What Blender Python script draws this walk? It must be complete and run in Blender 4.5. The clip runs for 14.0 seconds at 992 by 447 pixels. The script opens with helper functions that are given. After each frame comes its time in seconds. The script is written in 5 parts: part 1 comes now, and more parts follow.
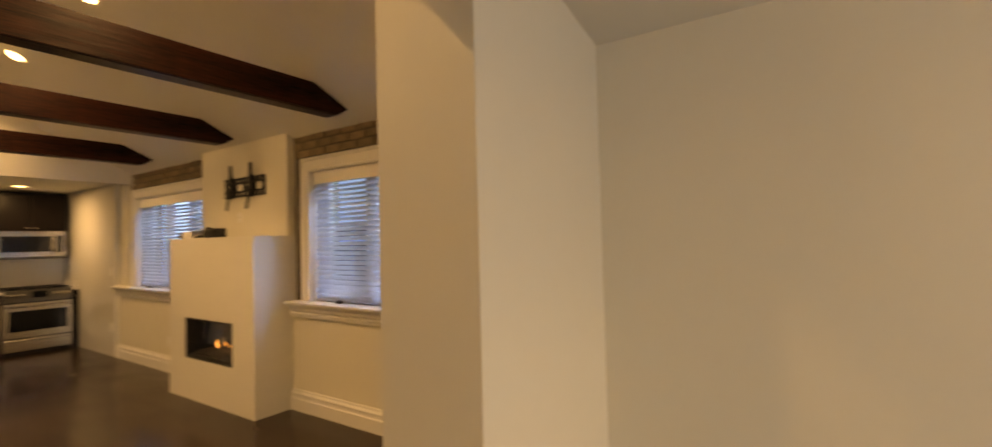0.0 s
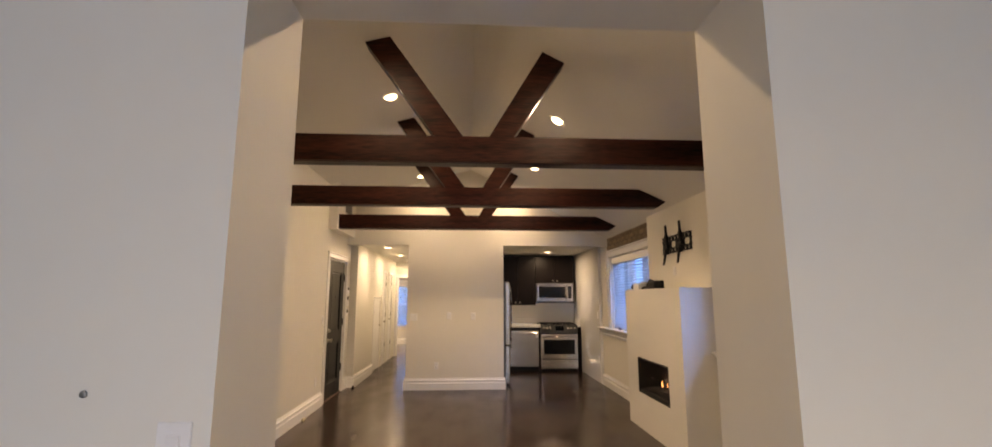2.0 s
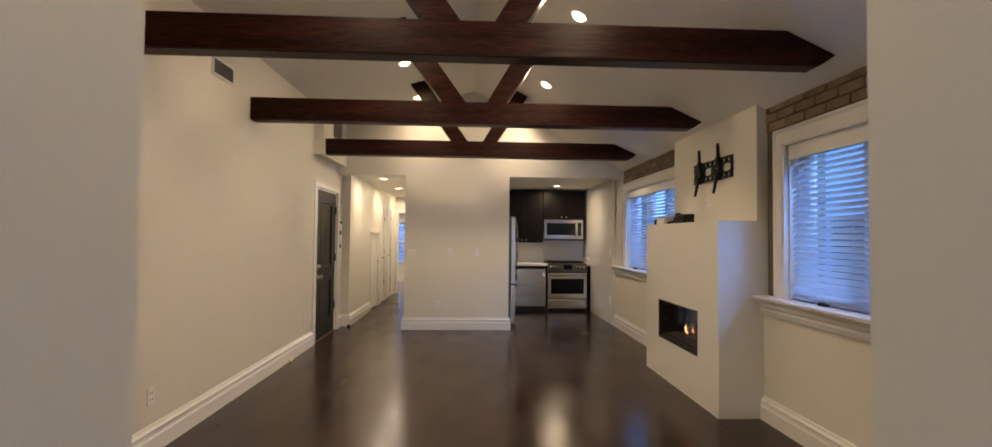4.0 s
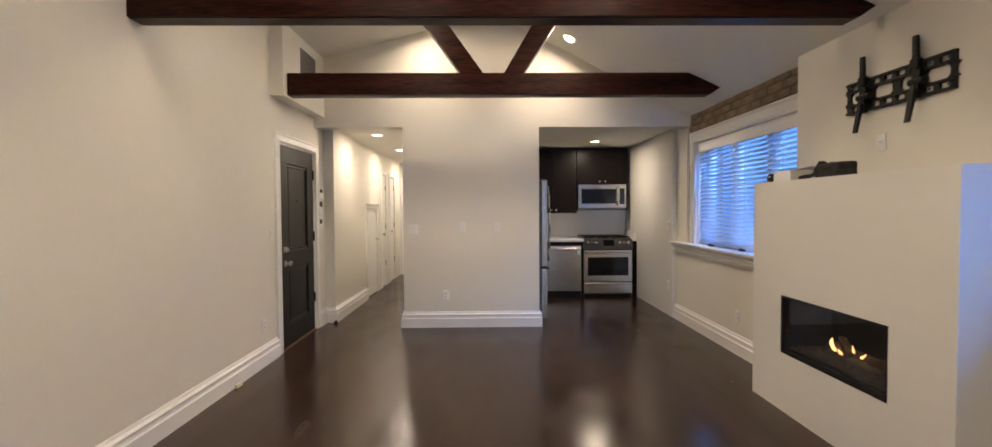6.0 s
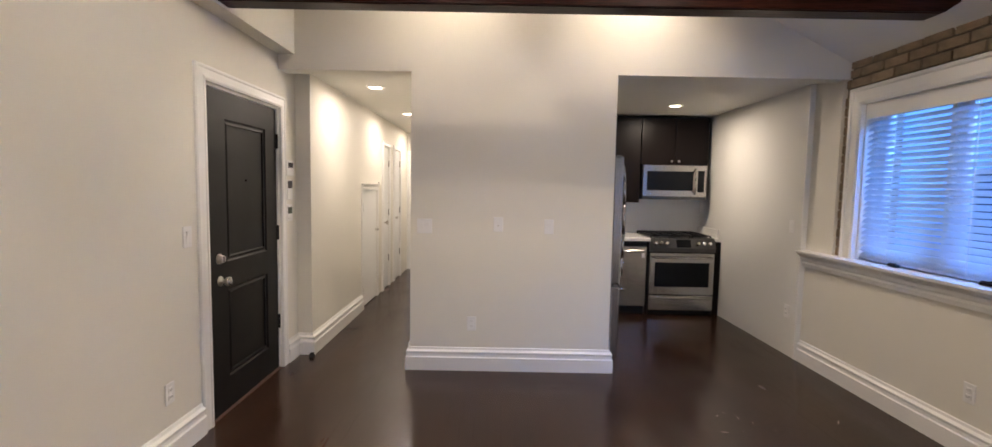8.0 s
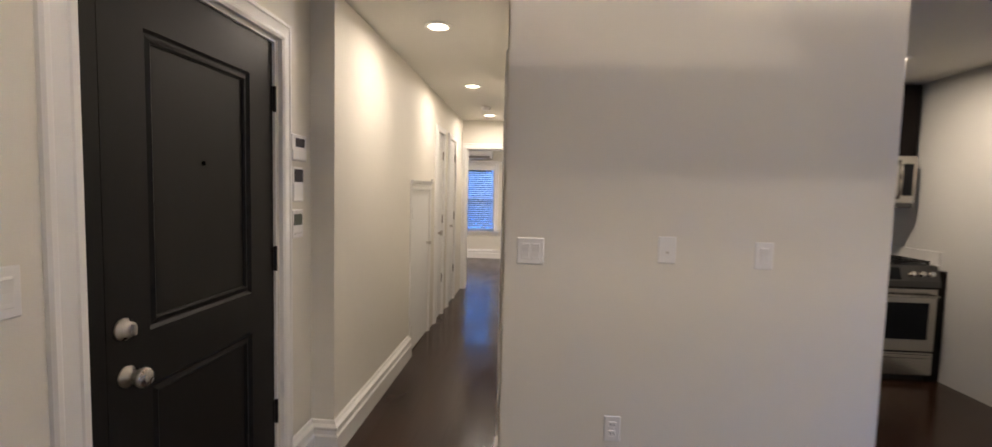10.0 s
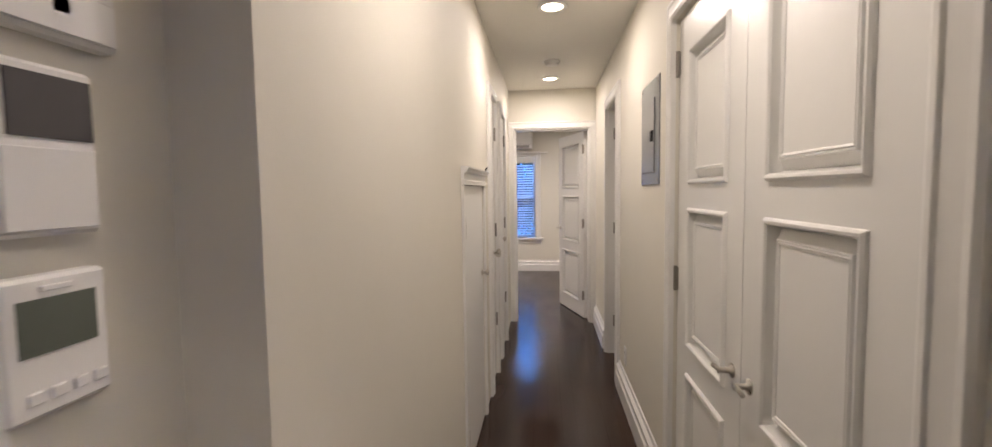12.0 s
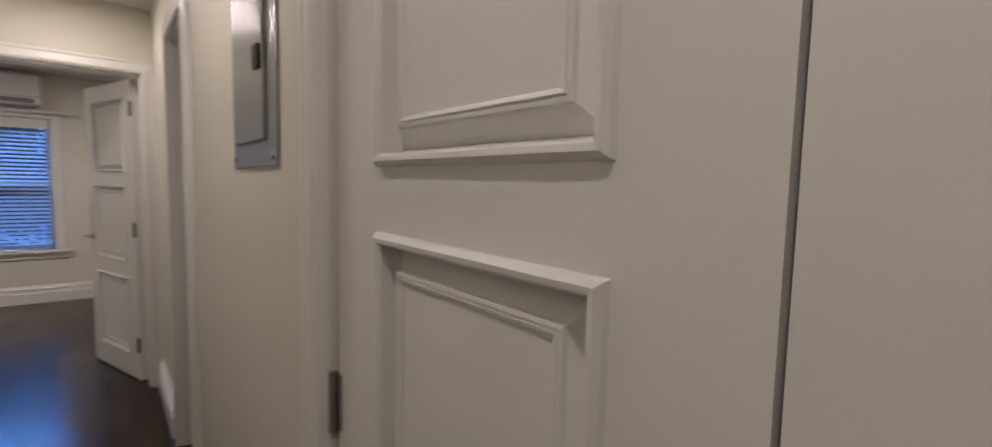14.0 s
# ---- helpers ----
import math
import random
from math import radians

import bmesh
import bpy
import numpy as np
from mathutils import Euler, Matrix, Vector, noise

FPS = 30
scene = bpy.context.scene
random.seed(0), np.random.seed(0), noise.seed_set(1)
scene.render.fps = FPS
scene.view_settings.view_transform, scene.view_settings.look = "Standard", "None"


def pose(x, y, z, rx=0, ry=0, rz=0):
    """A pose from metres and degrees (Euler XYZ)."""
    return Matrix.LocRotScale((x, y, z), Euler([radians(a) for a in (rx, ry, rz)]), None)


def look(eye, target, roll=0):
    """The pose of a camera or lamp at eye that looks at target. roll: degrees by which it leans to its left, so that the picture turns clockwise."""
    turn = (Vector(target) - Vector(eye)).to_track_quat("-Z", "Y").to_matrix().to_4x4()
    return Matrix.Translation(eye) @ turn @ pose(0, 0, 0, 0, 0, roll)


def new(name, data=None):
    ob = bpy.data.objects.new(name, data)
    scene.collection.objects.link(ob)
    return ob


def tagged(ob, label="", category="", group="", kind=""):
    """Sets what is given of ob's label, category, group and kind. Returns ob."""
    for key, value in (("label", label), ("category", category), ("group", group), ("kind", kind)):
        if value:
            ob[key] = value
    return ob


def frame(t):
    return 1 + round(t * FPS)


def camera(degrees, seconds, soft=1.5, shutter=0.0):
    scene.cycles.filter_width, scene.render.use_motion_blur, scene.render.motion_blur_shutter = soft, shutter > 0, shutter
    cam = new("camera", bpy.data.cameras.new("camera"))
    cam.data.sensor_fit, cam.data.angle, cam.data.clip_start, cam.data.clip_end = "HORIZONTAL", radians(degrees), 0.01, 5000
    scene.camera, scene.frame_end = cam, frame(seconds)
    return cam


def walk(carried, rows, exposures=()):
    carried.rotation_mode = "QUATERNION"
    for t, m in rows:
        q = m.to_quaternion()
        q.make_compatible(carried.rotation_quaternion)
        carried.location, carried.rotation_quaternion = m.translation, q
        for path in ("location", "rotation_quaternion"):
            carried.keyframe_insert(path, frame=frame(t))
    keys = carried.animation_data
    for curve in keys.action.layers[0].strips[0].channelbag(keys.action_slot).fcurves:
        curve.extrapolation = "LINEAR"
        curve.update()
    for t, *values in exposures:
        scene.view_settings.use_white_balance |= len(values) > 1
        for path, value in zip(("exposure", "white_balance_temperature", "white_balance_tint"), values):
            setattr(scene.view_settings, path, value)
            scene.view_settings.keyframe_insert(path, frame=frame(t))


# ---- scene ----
cam = camera(91.8, 14.0, shutter=0.22)
PATH = [
    (0, (-0.222, 0.202, 1.493), (1.439, 1.313, 1.559), -1.4),
    (0.5, (-0.112, 0.194, 1.454), (0.79, 1.977, 1.548), -1.0),
    (1, (0.023, 0.093, 1.452), (0.329, 2.069, 1.512), -0.9),
    (1.5, (0.058, -0.119, 1.441), (0.243, 1.872, 1.491), -0.6),
    (2, (0.056, -0.256, 1.478), (0.168, 1.717, 1.783), -0.0),
    (2.5, (0.056, -0.255, 1.483), (0.162, 1.697, 1.904), 0.1),
    (3, (0.065, -0.133, 1.463), (0.174, 1.823, 1.869), 0.0),
    (3.5, (0.108, 0.155, 1.473), (0.214, 2.134, 1.746), 0.1),
    (4, (0.092, 0.475, 1.424), (0.186, 2.472, 1.48), 0.6),
    (4.2, (0.066, 0.616, 1.426), (0.158, 2.614, 1.452), 0.4),
    (6.3, (0.04, 2.549, 1.393), (0.066, 4.546, 1.297), -0.4),
    (6.5, (0.018, 2.767, 1.416), (0.046, 4.763, 1.293), -0.6),
    (7, (-0.106, 3.247, 1.426), (-0.08, 5.242, 1.288), -1.3),
    (7.5, (-0.184, 3.709, 1.459), (-0.16, 5.703, 1.316), -1.0),
    (7.7, (-0.216, 3.871, 1.473), (-0.193, 5.866, 1.324), 0.2),
    (9.8, (-0.787, 5.597, 1.435), (-0.84, 7.591, 1.294), 2.8),
    (10, (-0.838, 5.796, 1.419), (-0.991, 7.785, 1.283), 1.4),
    (10.5, (-1.027, 6.3, 1.408), (-1.311, 8.276, 1.284), 1.2),
    (11, (-1.253, 6.73, 1.414), (-1.55, 8.704, 1.301), 0.2),
    (11.5, (-1.372, 7.175, 1.401), (-1.678, 9.147, 1.278), 0.2),
    (12, (-1.484, 7.598, 1.381), (-1.691, 9.583, 1.244), -0.8),
    (12.5, (-1.512, 7.952, 1.383), (-1.631, 9.942, 1.226), -1.6),
    (13, (-1.447, 8.308, 1.389), (-1.446, 10.301, 1.216), 0.3),
    (13.5, (-1.395, 8.636, 1.387), (-0.725, 10.513, 1.221), 0.1),
    (14, (-1.245, 8.83, 1.376), (0.017, 10.372, 1.21), 1.3),
]
walk(cam, [(t, look(eye, target, roll)) for t, eye, target, roll in PATH],
     exposures=[(0, -0.25, 100000, 23), (0.3, -0.2, 32000, 18), (0.6, -0.02, 14800, 16), (1.0, 0.02, 11200, 15), (1.5, -0.05, 9800, 17), (2.0, -0.06, 10000, 18), (2.5, -0.17, 10000, 17), (3.0, -0.3, 9700, 17), (3.5, -0.3, 8900, 13), (4.2, -0.25, 8100, 12),
                (6.5, 0.03, 7000, 12), (7.7, 0.08, 6700, 13), (10, -0.36, 6750, 13), (10.5, -0.36, 6500, 14), (11.5, -0.27, 6500, 15), (12.5, -0.9, 6400, 16), (13, -1.28, 6350, 16), (13.5, -1.26, 6400, 16), (14, -1.38, 6300, 16)])

# ---- light ----
world = bpy.data.worlds.new("dusk_sky")
scene.world = world
world.use_nodes = True
wn = world.node_tree.nodes
sky = wn.new("ShaderNodeTexSky")
sky.sky_type, sky.sun_disc = "NISHITA", False
sky.sun_elevation, sky.sun_rotation = radians(22), radians(200)
sky.ozone_density = 4.0
world.node_tree.links.new(sky.outputs[0], wn["Background"].inputs[0])
wn["Background"].inputs[1].default_value = 0.15
sun = new("sun", bpy.data.lights.new("sun", "SUN"))
sun.data.energy, sun.data.angle, sun.data.color = 0.5, radians(20), (1, 0.93, 0.85)
sun.matrix_basis = look((-3, -20, 6), (0, 0, 0))

LAMP_WATTS = 17.5
LAMP_COLOR = (1.0, 0.86, 0.71)


def daylight(name, m, sx, sy, watts, color=(0.24, 0.47, 1.0)):
    """An added area lamp that stands in for the sky's light at a window."""
    ob = new(name, bpy.data.lights.new(name, "AREA"))
    ob.data.shape, ob.data.size, ob.data.size_y = "RECTANGLE", sx, sy
    ob.data.energy, ob.data.color = watts, color
    ob.matrix_basis = m
    return ob


# ---- materials ----
def mat(name, color, rough=0.5, metal=0.0, spread=0.06, scale=6.0, stretch=(1, 1, 1), bump=0.0, bump_scale=60.0,
        coat=0.0, rough_var=0.08, piece=0.0, grain=0.0, emit=None, wear=0.0, spec=0.5):
    """Principled surface with colour variation at two scales, roughness variation, fine relief."""
    m = bpy.data.materials.new(name)
    m.use_nodes = True
    nt = m.node_tree
    n, l = nt.nodes, nt.links.new
    p = n["Principled BSDF"]
    tc = n.new("ShaderNodeTexCoord")
    mp = n.new("ShaderNodeMapping")
    mp.inputs["Scale"].default_value = stretch
    l(tc.outputs["Object"], mp.inputs[0])
    big = n.new("ShaderNodeTexNoise")
    big.inputs["Scale"].default_value, big.inputs["Detail"].default_value = scale, 4
    l(mp.outputs[0], big.inputs["Vector"])
    fine = n.new("ShaderNodeTexNoise")
    fine.inputs["Scale"].default_value, fine.inputs["Detail"].default_value = scale * 9, 3
    l(mp.outputs[0], fine.inputs["Vector"])
    val = n.new("ShaderNodeMath")
    val.operation = "MULTIPLY_ADD"
    l(big.outputs[0], val.inputs[0])
    val.inputs[1].default_value, val.inputs[2].default_value = 2 * spread, 1 - spread
    last = val
    val2 = n.new("ShaderNodeMath")
    val2.operation = "MULTIPLY_ADD"
    l(fine.outputs[0], val2.inputs[0])
    val2.inputs[1].default_value = spread + grain
    l(last.outputs[0], val2.inputs[2])
    sub = n.new("ShaderNodeMath")
    sub.operation = "SUBTRACT"
    l(val2.outputs[0], sub.inputs[0])
    sub.inputs[1].default_value = (spread + grain) / 2
    last = sub
    if piece:
        oi = n.new("ShaderNodeObjectInfo")
        a = n.new("ShaderNodeMath")
        a.operation = "MULTIPLY_ADD"
        l(oi.outputs["Random"], a.inputs[0])
        a.inputs[1].default_value, a.inputs[2].default_value = 2 * piece, 1 - piece
        geo = n.new("ShaderNodeNewGeometry")
        g = n.new("ShaderNodeMath")
        g.operation = "MULTIPLY_ADD"
        l(geo.outputs["Random Per Island"], g.inputs[0])
        g.inputs[1].default_value, g.inputs[2].default_value = 2 * piece, 1 - piece
        b = n.new("ShaderNodeMath")
        b.operation = "MULTIPLY"
        l(a.outputs[0], b.inputs[0])
        l(g.outputs[0], b.inputs[1])
        c = n.new("ShaderNodeMath")
        c.operation = "MULTIPLY"
        l(last.outputs[0], c.inputs[0])
        l(b.outputs[0], c.inputs[1])
        last = c
    vm = n.new("ShaderNodeVectorMath")
    vm.operation = "SCALE"
    vm.inputs[0].default_value = color
    l(last.outputs[0], vm.inputs["Scale"])
    l(vm.outputs[0], p.inputs["Base Color"])
    r = n.new("ShaderNodeMath")
    r.operation = "MULTIPLY_ADD"
    l(big.outputs[0], r.inputs[0])
    r.inputs[1].default_value, r.inputs[2].default_value = 2 * rough_var, rough - rough_var
    l(r.outputs[0], p.inputs["Roughness"])
    p.inputs["Metallic"].default_value = metal
    p.inputs["Specular IOR Level"].default_value = spec
    p.inputs["Coat Weight"].default_value = coat
    p.inputs["Coat Roughness"].default_value = 0.12
    if bump:
        bn = n.new("ShaderNodeTexNoise")
        bn.inputs["Scale"].default_value, bn.inputs["Detail"].default_value = bump_scale, 5
        l(mp.outputs[0], bn.inputs["Vector"])
        bp = n.new("ShaderNodeBump")
        bp.inputs["Strength"].default_value, bp.inputs["Distance"].default_value = bump, 0.004
        l(bn.outputs[0], bp.inputs["Height"])
        l(bp.outputs[0], p.inputs["Normal"])
    if emit:
        p.inputs["Emission Color"].default_value = (*emit[:3], 1)
        p.inputs["Emission Strength"].default_value = emit[3]
    return m


def glass_mat(name, tint=(1, 1, 1)):
    m = bpy.data.materials.new(name)
    m.use_nodes = True
    nt = m.node_tree
    n, l = nt.nodes, nt.links.new
    n.remove(n["Principled BSDF"])
    gl, tr, mx, fr = (n.new("ShaderNodeBsdfGlossy"), n.new("ShaderNodeBsdfTransparent"), n.new("ShaderNodeMixShader"), n.new("ShaderNodeLayerWeight"))
    gl.inputs["Roughness"].default_value = 0.02
    tr.inputs[0].default_value = (*tint, 1)
    fr.inputs[0].default_value = 0.5
    pw, ad = n.new("ShaderNodeMath"), n.new("ShaderNodeMath")
    pw.operation, ad.operation = "POWER", "MULTIPLY_ADD"
    l(fr.outputs["Facing"], pw.inputs[0])
    pw.inputs[1].default_value = 5.0
    l(pw.outputs[0], ad.inputs[0])
    ad.inputs[1].default_value, ad.inputs[2].default_value = 0.85, 0.035
    l(ad.outputs[0], mx.inputs[0])
    l(tr.outputs[0], mx.inputs[1])
    l(gl.outputs[0], mx.inputs[2])
    l(mx.outputs[0], n["Material Output"].inputs[0])
    return m


def blind_mat(name):
    m = bpy.data.materials.new(name)
    m.use_nodes = True
    nt = m.node_tree
    n, l = nt.nodes, nt.links.new
    p = n["Principled BSDF"]
    p.inputs["Base Color"].default_value = (0.82, 0.83, 0.85, 1)
    p.inputs["Roughness"].default_value = 0.35
    tl, mx = n.new("ShaderNodeBsdfTranslucent"), n.new("ShaderNodeMixShader")
    tl.inputs[0].default_value = (0.80, 0.82, 0.86, 1)
    mx.inputs[0].default_value = 0.88
    l(p.outputs[0], mx.inputs[1])
    l(tl.outputs[0], mx.inputs[2])
    l(mx.outputs[0], n["Material Output"].inputs[0])
    return m


def floor_mat(name):
    """Old dark-stained boards: brown blotches along the grain, varnish worn dull in patches, slight cupping."""
    m = bpy.data.materials.new(name)
    m.use_nodes = True
    n, l = m.node_tree.nodes, m.node_tree.links.new
    p = n["Principled BSDF"]
    geo, oi = n.new("ShaderNodeNewGeometry"), n.new("ShaderNodeObjectInfo")

    def field(scale, stretch, detail, vec):
        mp, nz = n.new("ShaderNodeMapping"), n.new("ShaderNodeTexNoise")
        mp.inputs["Scale"].default_value = stretch
        nz.inputs["Scale"].default_value, nz.inputs["Detail"].default_value = scale, detail
        l(vec, mp.inputs[0])
        l(mp.outputs[0], nz.inputs["Vector"])
        return nz.outputs[0]

    def spread(value, a, b, lo, hi):
        mr = n.new("ShaderNodeMapRange")
        l(value, mr.inputs[0])
        for k, x in enumerate((a, b, lo, hi)):
            mr.inputs[k + 1].default_value = x
        return mr.outputs[0]

    def math2(op, x, y):
        q = n.new("ShaderNodeMath")
        q.operation = op
        l(x, q.inputs[0])
        l(y, q.inputs[1])
        return q.outputs[0]

    place = geo.outputs["Position"]
    blotch = spread(field(1.6, (2.2, 0.8, 1), 5, place), 0.3, 0.7, 0.0, 1.0)
    streak = spread(field(9.0, (3.5, 0.35, 1), 3, place), 0.3, 0.7, 0.80, 1.20)
    board = math2("MULTIPLY", spread(oi.outputs["Random"], 0, 1, 0.9, 1.1), spread(geo.outputs["Random Per Island"], 0, 1, 0.84, 1.16))
    mix = n.new("ShaderNodeMix")
    mix.data_type = "RGBA"
    l(blotch, mix.inputs[0])
    mix.inputs[6].default_value, mix.inputs[7].default_value = (0.020, 0.0090, 0.0054, 1), (0.044, 0.0215, 0.0124, 1)
    vm = n.new("ShaderNodeVectorMath")
    vm.operation = "SCALE"
    l(mix.outputs[2], vm.inputs[0])
    l(math2("MULTIPLY", streak, board), vm.inputs["Scale"])
    l(vm.outputs[0], p.inputs["Base Color"])
    worn = spread(field(2.3, (1.6, 0.7, 1), 1.5, place), 0.25, 0.75, 0.13, 0.28)
    l(worn, p.inputs["Roughness"])
    p.inputs["Specular IOR Level"].default_value = 0.36
    cup, grain = n.new("ShaderNodeBump"), n.new("ShaderNodeBump")
    cup.inputs["Strength"].default_value, cup.inputs["Distance"].default_value = 0.05, 0.004
    grain.inputs["Strength"].default_value, grain.inputs["Distance"].default_value = 0.05, 0.001
    l(field(5.0, (2.4, 0.6, 1), 1, place), cup.inputs["Height"])
    l(field(60.0, (3.0, 0.4, 1), 3, place), grain.inputs["Height"])
    l(cup.outputs[0], grain.inputs["Normal"])
    l(grain.outputs[0], p.inputs["Normal"])
    return m


PLASTER = mat("plaster_warm_white", (0.74, 0.71, 0.63), 0.62, spread=0.025, scale=1.3, bump=0.06, bump_scale=140)
CEILING = mat("ceiling_paint", (0.74, 0.72, 0.66), 0.75, spread=0.02, scale=1.5, bump=0.05, bump_scale=120)
TRIM = mat("white_trim_paint", (0.80, 0.79, 0.76), 0.38, spread=0.02, scale=3, bump=0.03, bump_scale=40)
DOORWHITE = mat("white_door_paint", (0.78, 0.775, 0.75), 0.36, spread=0.02, scale=2, bump=0.04, bump_scale=30)
DOORBLACK = mat("charcoal_door_paint", (0.0085, 0.0080, 0.0078), 0.44, spread=0.08, scale=3, bump=0.05, bump_scale=70, spec=0.22)
BLACKMETAL = mat("black_metal", (0.008, 0.008, 0.0085), 0.46, spread=0.1, scale=12, bump=0.03, spec=0.25)
NICKEL = mat("satin_nickel", (0.55, 0.52, 0.47), 0.28, metal=1.0, spread=0.05, scale=20)
HINGEMETAL = mat("dull_nickel_hinge", (0.32, 0.30, 0.27), 0.38, metal=1.0, spread=0.08, scale=30)
STEEL = mat("brushed_stainless", (0.46, 0.44, 0.41), 0.24, metal=1.0, spread=0.02, scale=2, rough_var=0.06)
CHROME = mat("polished_chrome_knob", (0.82, 0.79, 0.74), 0.16, metal=1.0, spread=0.03, scale=20)
STEELDARK = mat("dark_steel", (0.12, 0.12, 0.12), 0.35, metal=1.0, spread=0.08)
BLACKGLASS = mat("black_glass", (0.006, 0.007, 0.009), 0.08, spread=0.05, rough_var=0.02, spec=0.16)
ESPRESSO = mat("espresso_cabinet", (0.0075, 0.0052, 0.0048), 0.36, spread=0.2, scale=4, stretch=(1, 1, 0.15), grain=0.25, bump=0.04, bump_scale=60, spec=0.12)
QUARTZ = mat("white_quartz", (0.78, 0.77, 0.74), 0.18, spread=0.04, scale=12)
TILE = mat("white_glazed_tile", (0.76, 0.75, 0.71), 0.035, spread=0.02, scale=2, bump=0.03, bump_scale=5, rough_var=0.015)
BEAMWOOD = mat("dark_mahogany_beam", (0.0225, 0.0062, 0.0037), 0.36, spread=1.5, scale=2.6, stretch=(0.35, 4, 5), grain=2.2, bump=0.45, bump_scale=9, coat=0.0, spec=0.14)
FLOORWOOD = floor_mat("dark_walnut_floorboard")
SUBFLOOR = mat("floor_joint", (0.008, 0.005, 0.004), 0.7, spread=0.1)
BATHTILE = mat("dark_slate_tile", (0.015, 0.015, 0.016), 0.35, spread=0.2, scale=8)
BRICK = mat("tan_old_brick", (0.205, 0.152, 0.100), 0.88, spread=0.45, scale=14, bump=0.6, bump_scale=45, piece=0.18)
MORTAR = mat("grey_mortar", (0.13, 0.105, 0.078), 0.92, spread=0.15, scale=30, bump=0.4, bump_scale=70)
FIREPAINT = mat("painted_masonry", (0.76, 0.74, 0.69), 0.5, spread=0.035, scale=2.2, stretch=(1, 1, 5), bump=0.22, bump_scale=9)
SOOT = mat("firebox_black", (0.004, 0.004, 0.004), 0.7, spread=0.2, scale=9, bump=0.1)
LOG = mat("ceramic_log", (0.09, 0.065, 0.05), 0.9, spread=0.4, scale=14, bump=0.6, bump_scale=30)
EMBER = mat("ember_bed_grey", (0.018, 0.0165, 0.0155), 0.9, spread=0.5, scale=30, bump=0.9, bump_scale=80)
FLAME = mat("gas_flame", (1.0, 0.45, 0.1), 0.9, spread=0.2, scale=25, emit=(1.0, 0.50, 0.20, 3.2))
PLASTIC = mat("white_plastic", (0.78, 0.77, 0.75), 0.34, spread=0.015, scale=10)
LCD = mat("grey_green_lcd", (0.10, 0.115, 0.095), 0.2, spread=0.08)
LCDDARK = mat("dark_lcd", (0.055, 0.05, 0.055), 0.18, spread=0.08)
BLIND = blind_mat("white_blind_slat")
GLASS = glass_mat("window_glass", (0.96, 0.98, 1.0))
FIREGLASS = glass_mat("fireplace_glass", (0.92, 0.92, 0.92))
GREYMETAL = mat("grey_enamel_panel", (0.27, 0.28, 0.285), 0.34, metal=0.25, spread=0.04, scale=5)
BLACKCLOTH = mat("black_cloth", (0.012, 0.012, 0.013), 0.85, spread=0.3, scale=18, bump=0.5, bump_scale=50)
LAMPGLOW = mat("lamp_lens", (1, 0.9, 0.75), 0.6, spread=0.0, emit=(1.0, 0.84, 0.60, 14.0))
SIDING = mat("pale_blue_grey_siding", (0.36, 0.38, 0.40), 0.7, spread=0.06, scale=2, bump=0.1, piece=0.05)
DARKPANE = mat("far_window_pane", (0.03, 0.035, 0.045), 0.08, spread=0.1)
LEAF = mat("tree_leaf", (0.055, 0.085, 0.03), 0.6, spread=0.3, scale=6, piece=0.35)
BARK = mat("tree_bark", (0.09, 0.07, 0.05), 0.9, spread=0.3, scale=10, bump=0.6)
DUSK = mat("dusk_sky_glow", (0.02, 0.05, 0.1), 0.9, spread=0.1, scale=0.2, emit=(0.12, 0.36, 1.0, 1.5))
DUSKFAR = mat("dusk_sky_glow_open", (0.02, 0.05, 0.1), 0.9, spread=0.1, scale=0.2, emit=(0.12, 0.38, 1.0, 4.6))
SOIL = mat("ground_soil", (0.10, 0.095, 0.075), 0.95, spread=0.25, scale=0.8, bump=0.3)
GRILLE = mat("grille_grey", (0.22, 0.21, 0.20), 0.5, spread=0.06)
PEEP = mat("peephole_black", (0.002, 0.002, 0.002), 0.9, spread=0.1, spec=0.0)
# near-black colour that paints the shade inside gaps and openings
GAPSHADE = mat("gap_shade", (0.01, 0.01, 0.01), 0.9, spread=0.1)

# ---- building tools ----
WORLD = {}


def mesh_of(bm, name, material, smooth=False):
    bmesh.ops.recalc_face_normals(bm, faces=bm.faces)
    me = bpy.data.meshes.new(name)
    bm.to_mesh(me)
    bm.free()
    me.materials.append(material)
    if smooth:
        for f in me.polygons:
            f.use_smooth = True
    return me


def thing(name, label, category, at=None, group="", kind=""):
    """An empty at the base of a thing; at: a pose or a place."""
    ob = new(name)
    ob.empty_display_size = 0.05
    m = at if isinstance(at, Matrix) else Matrix.Translation(at or (0, 0, 0))
    ob.matrix_basis = m
    WORLD[ob] = m
    return tagged(ob, label, category, group, kind)


def part(name, bm, material, parent, label="", local=False, smooth=False):
    """Links bm as one mesh under parent; bm is in world places unless local."""
    if not local:
        bm.transform(WORLD[parent].inverted())
    ob = new(name, mesh_of(bm, name, material, smooth))
    ob.parent = parent
    WORLD[ob] = WORLD[parent]
    if label:
        ob["label"] = label
    return ob


def solid(name, bm, material, label, category, kind="structure", smooth=False):
    """One top-level mesh."""
    ob = new(name, mesh_of(bm, name, material, smooth))
    WORLD[ob] = Matrix.Identity(4)
    return tagged(ob, label, category, "", kind)


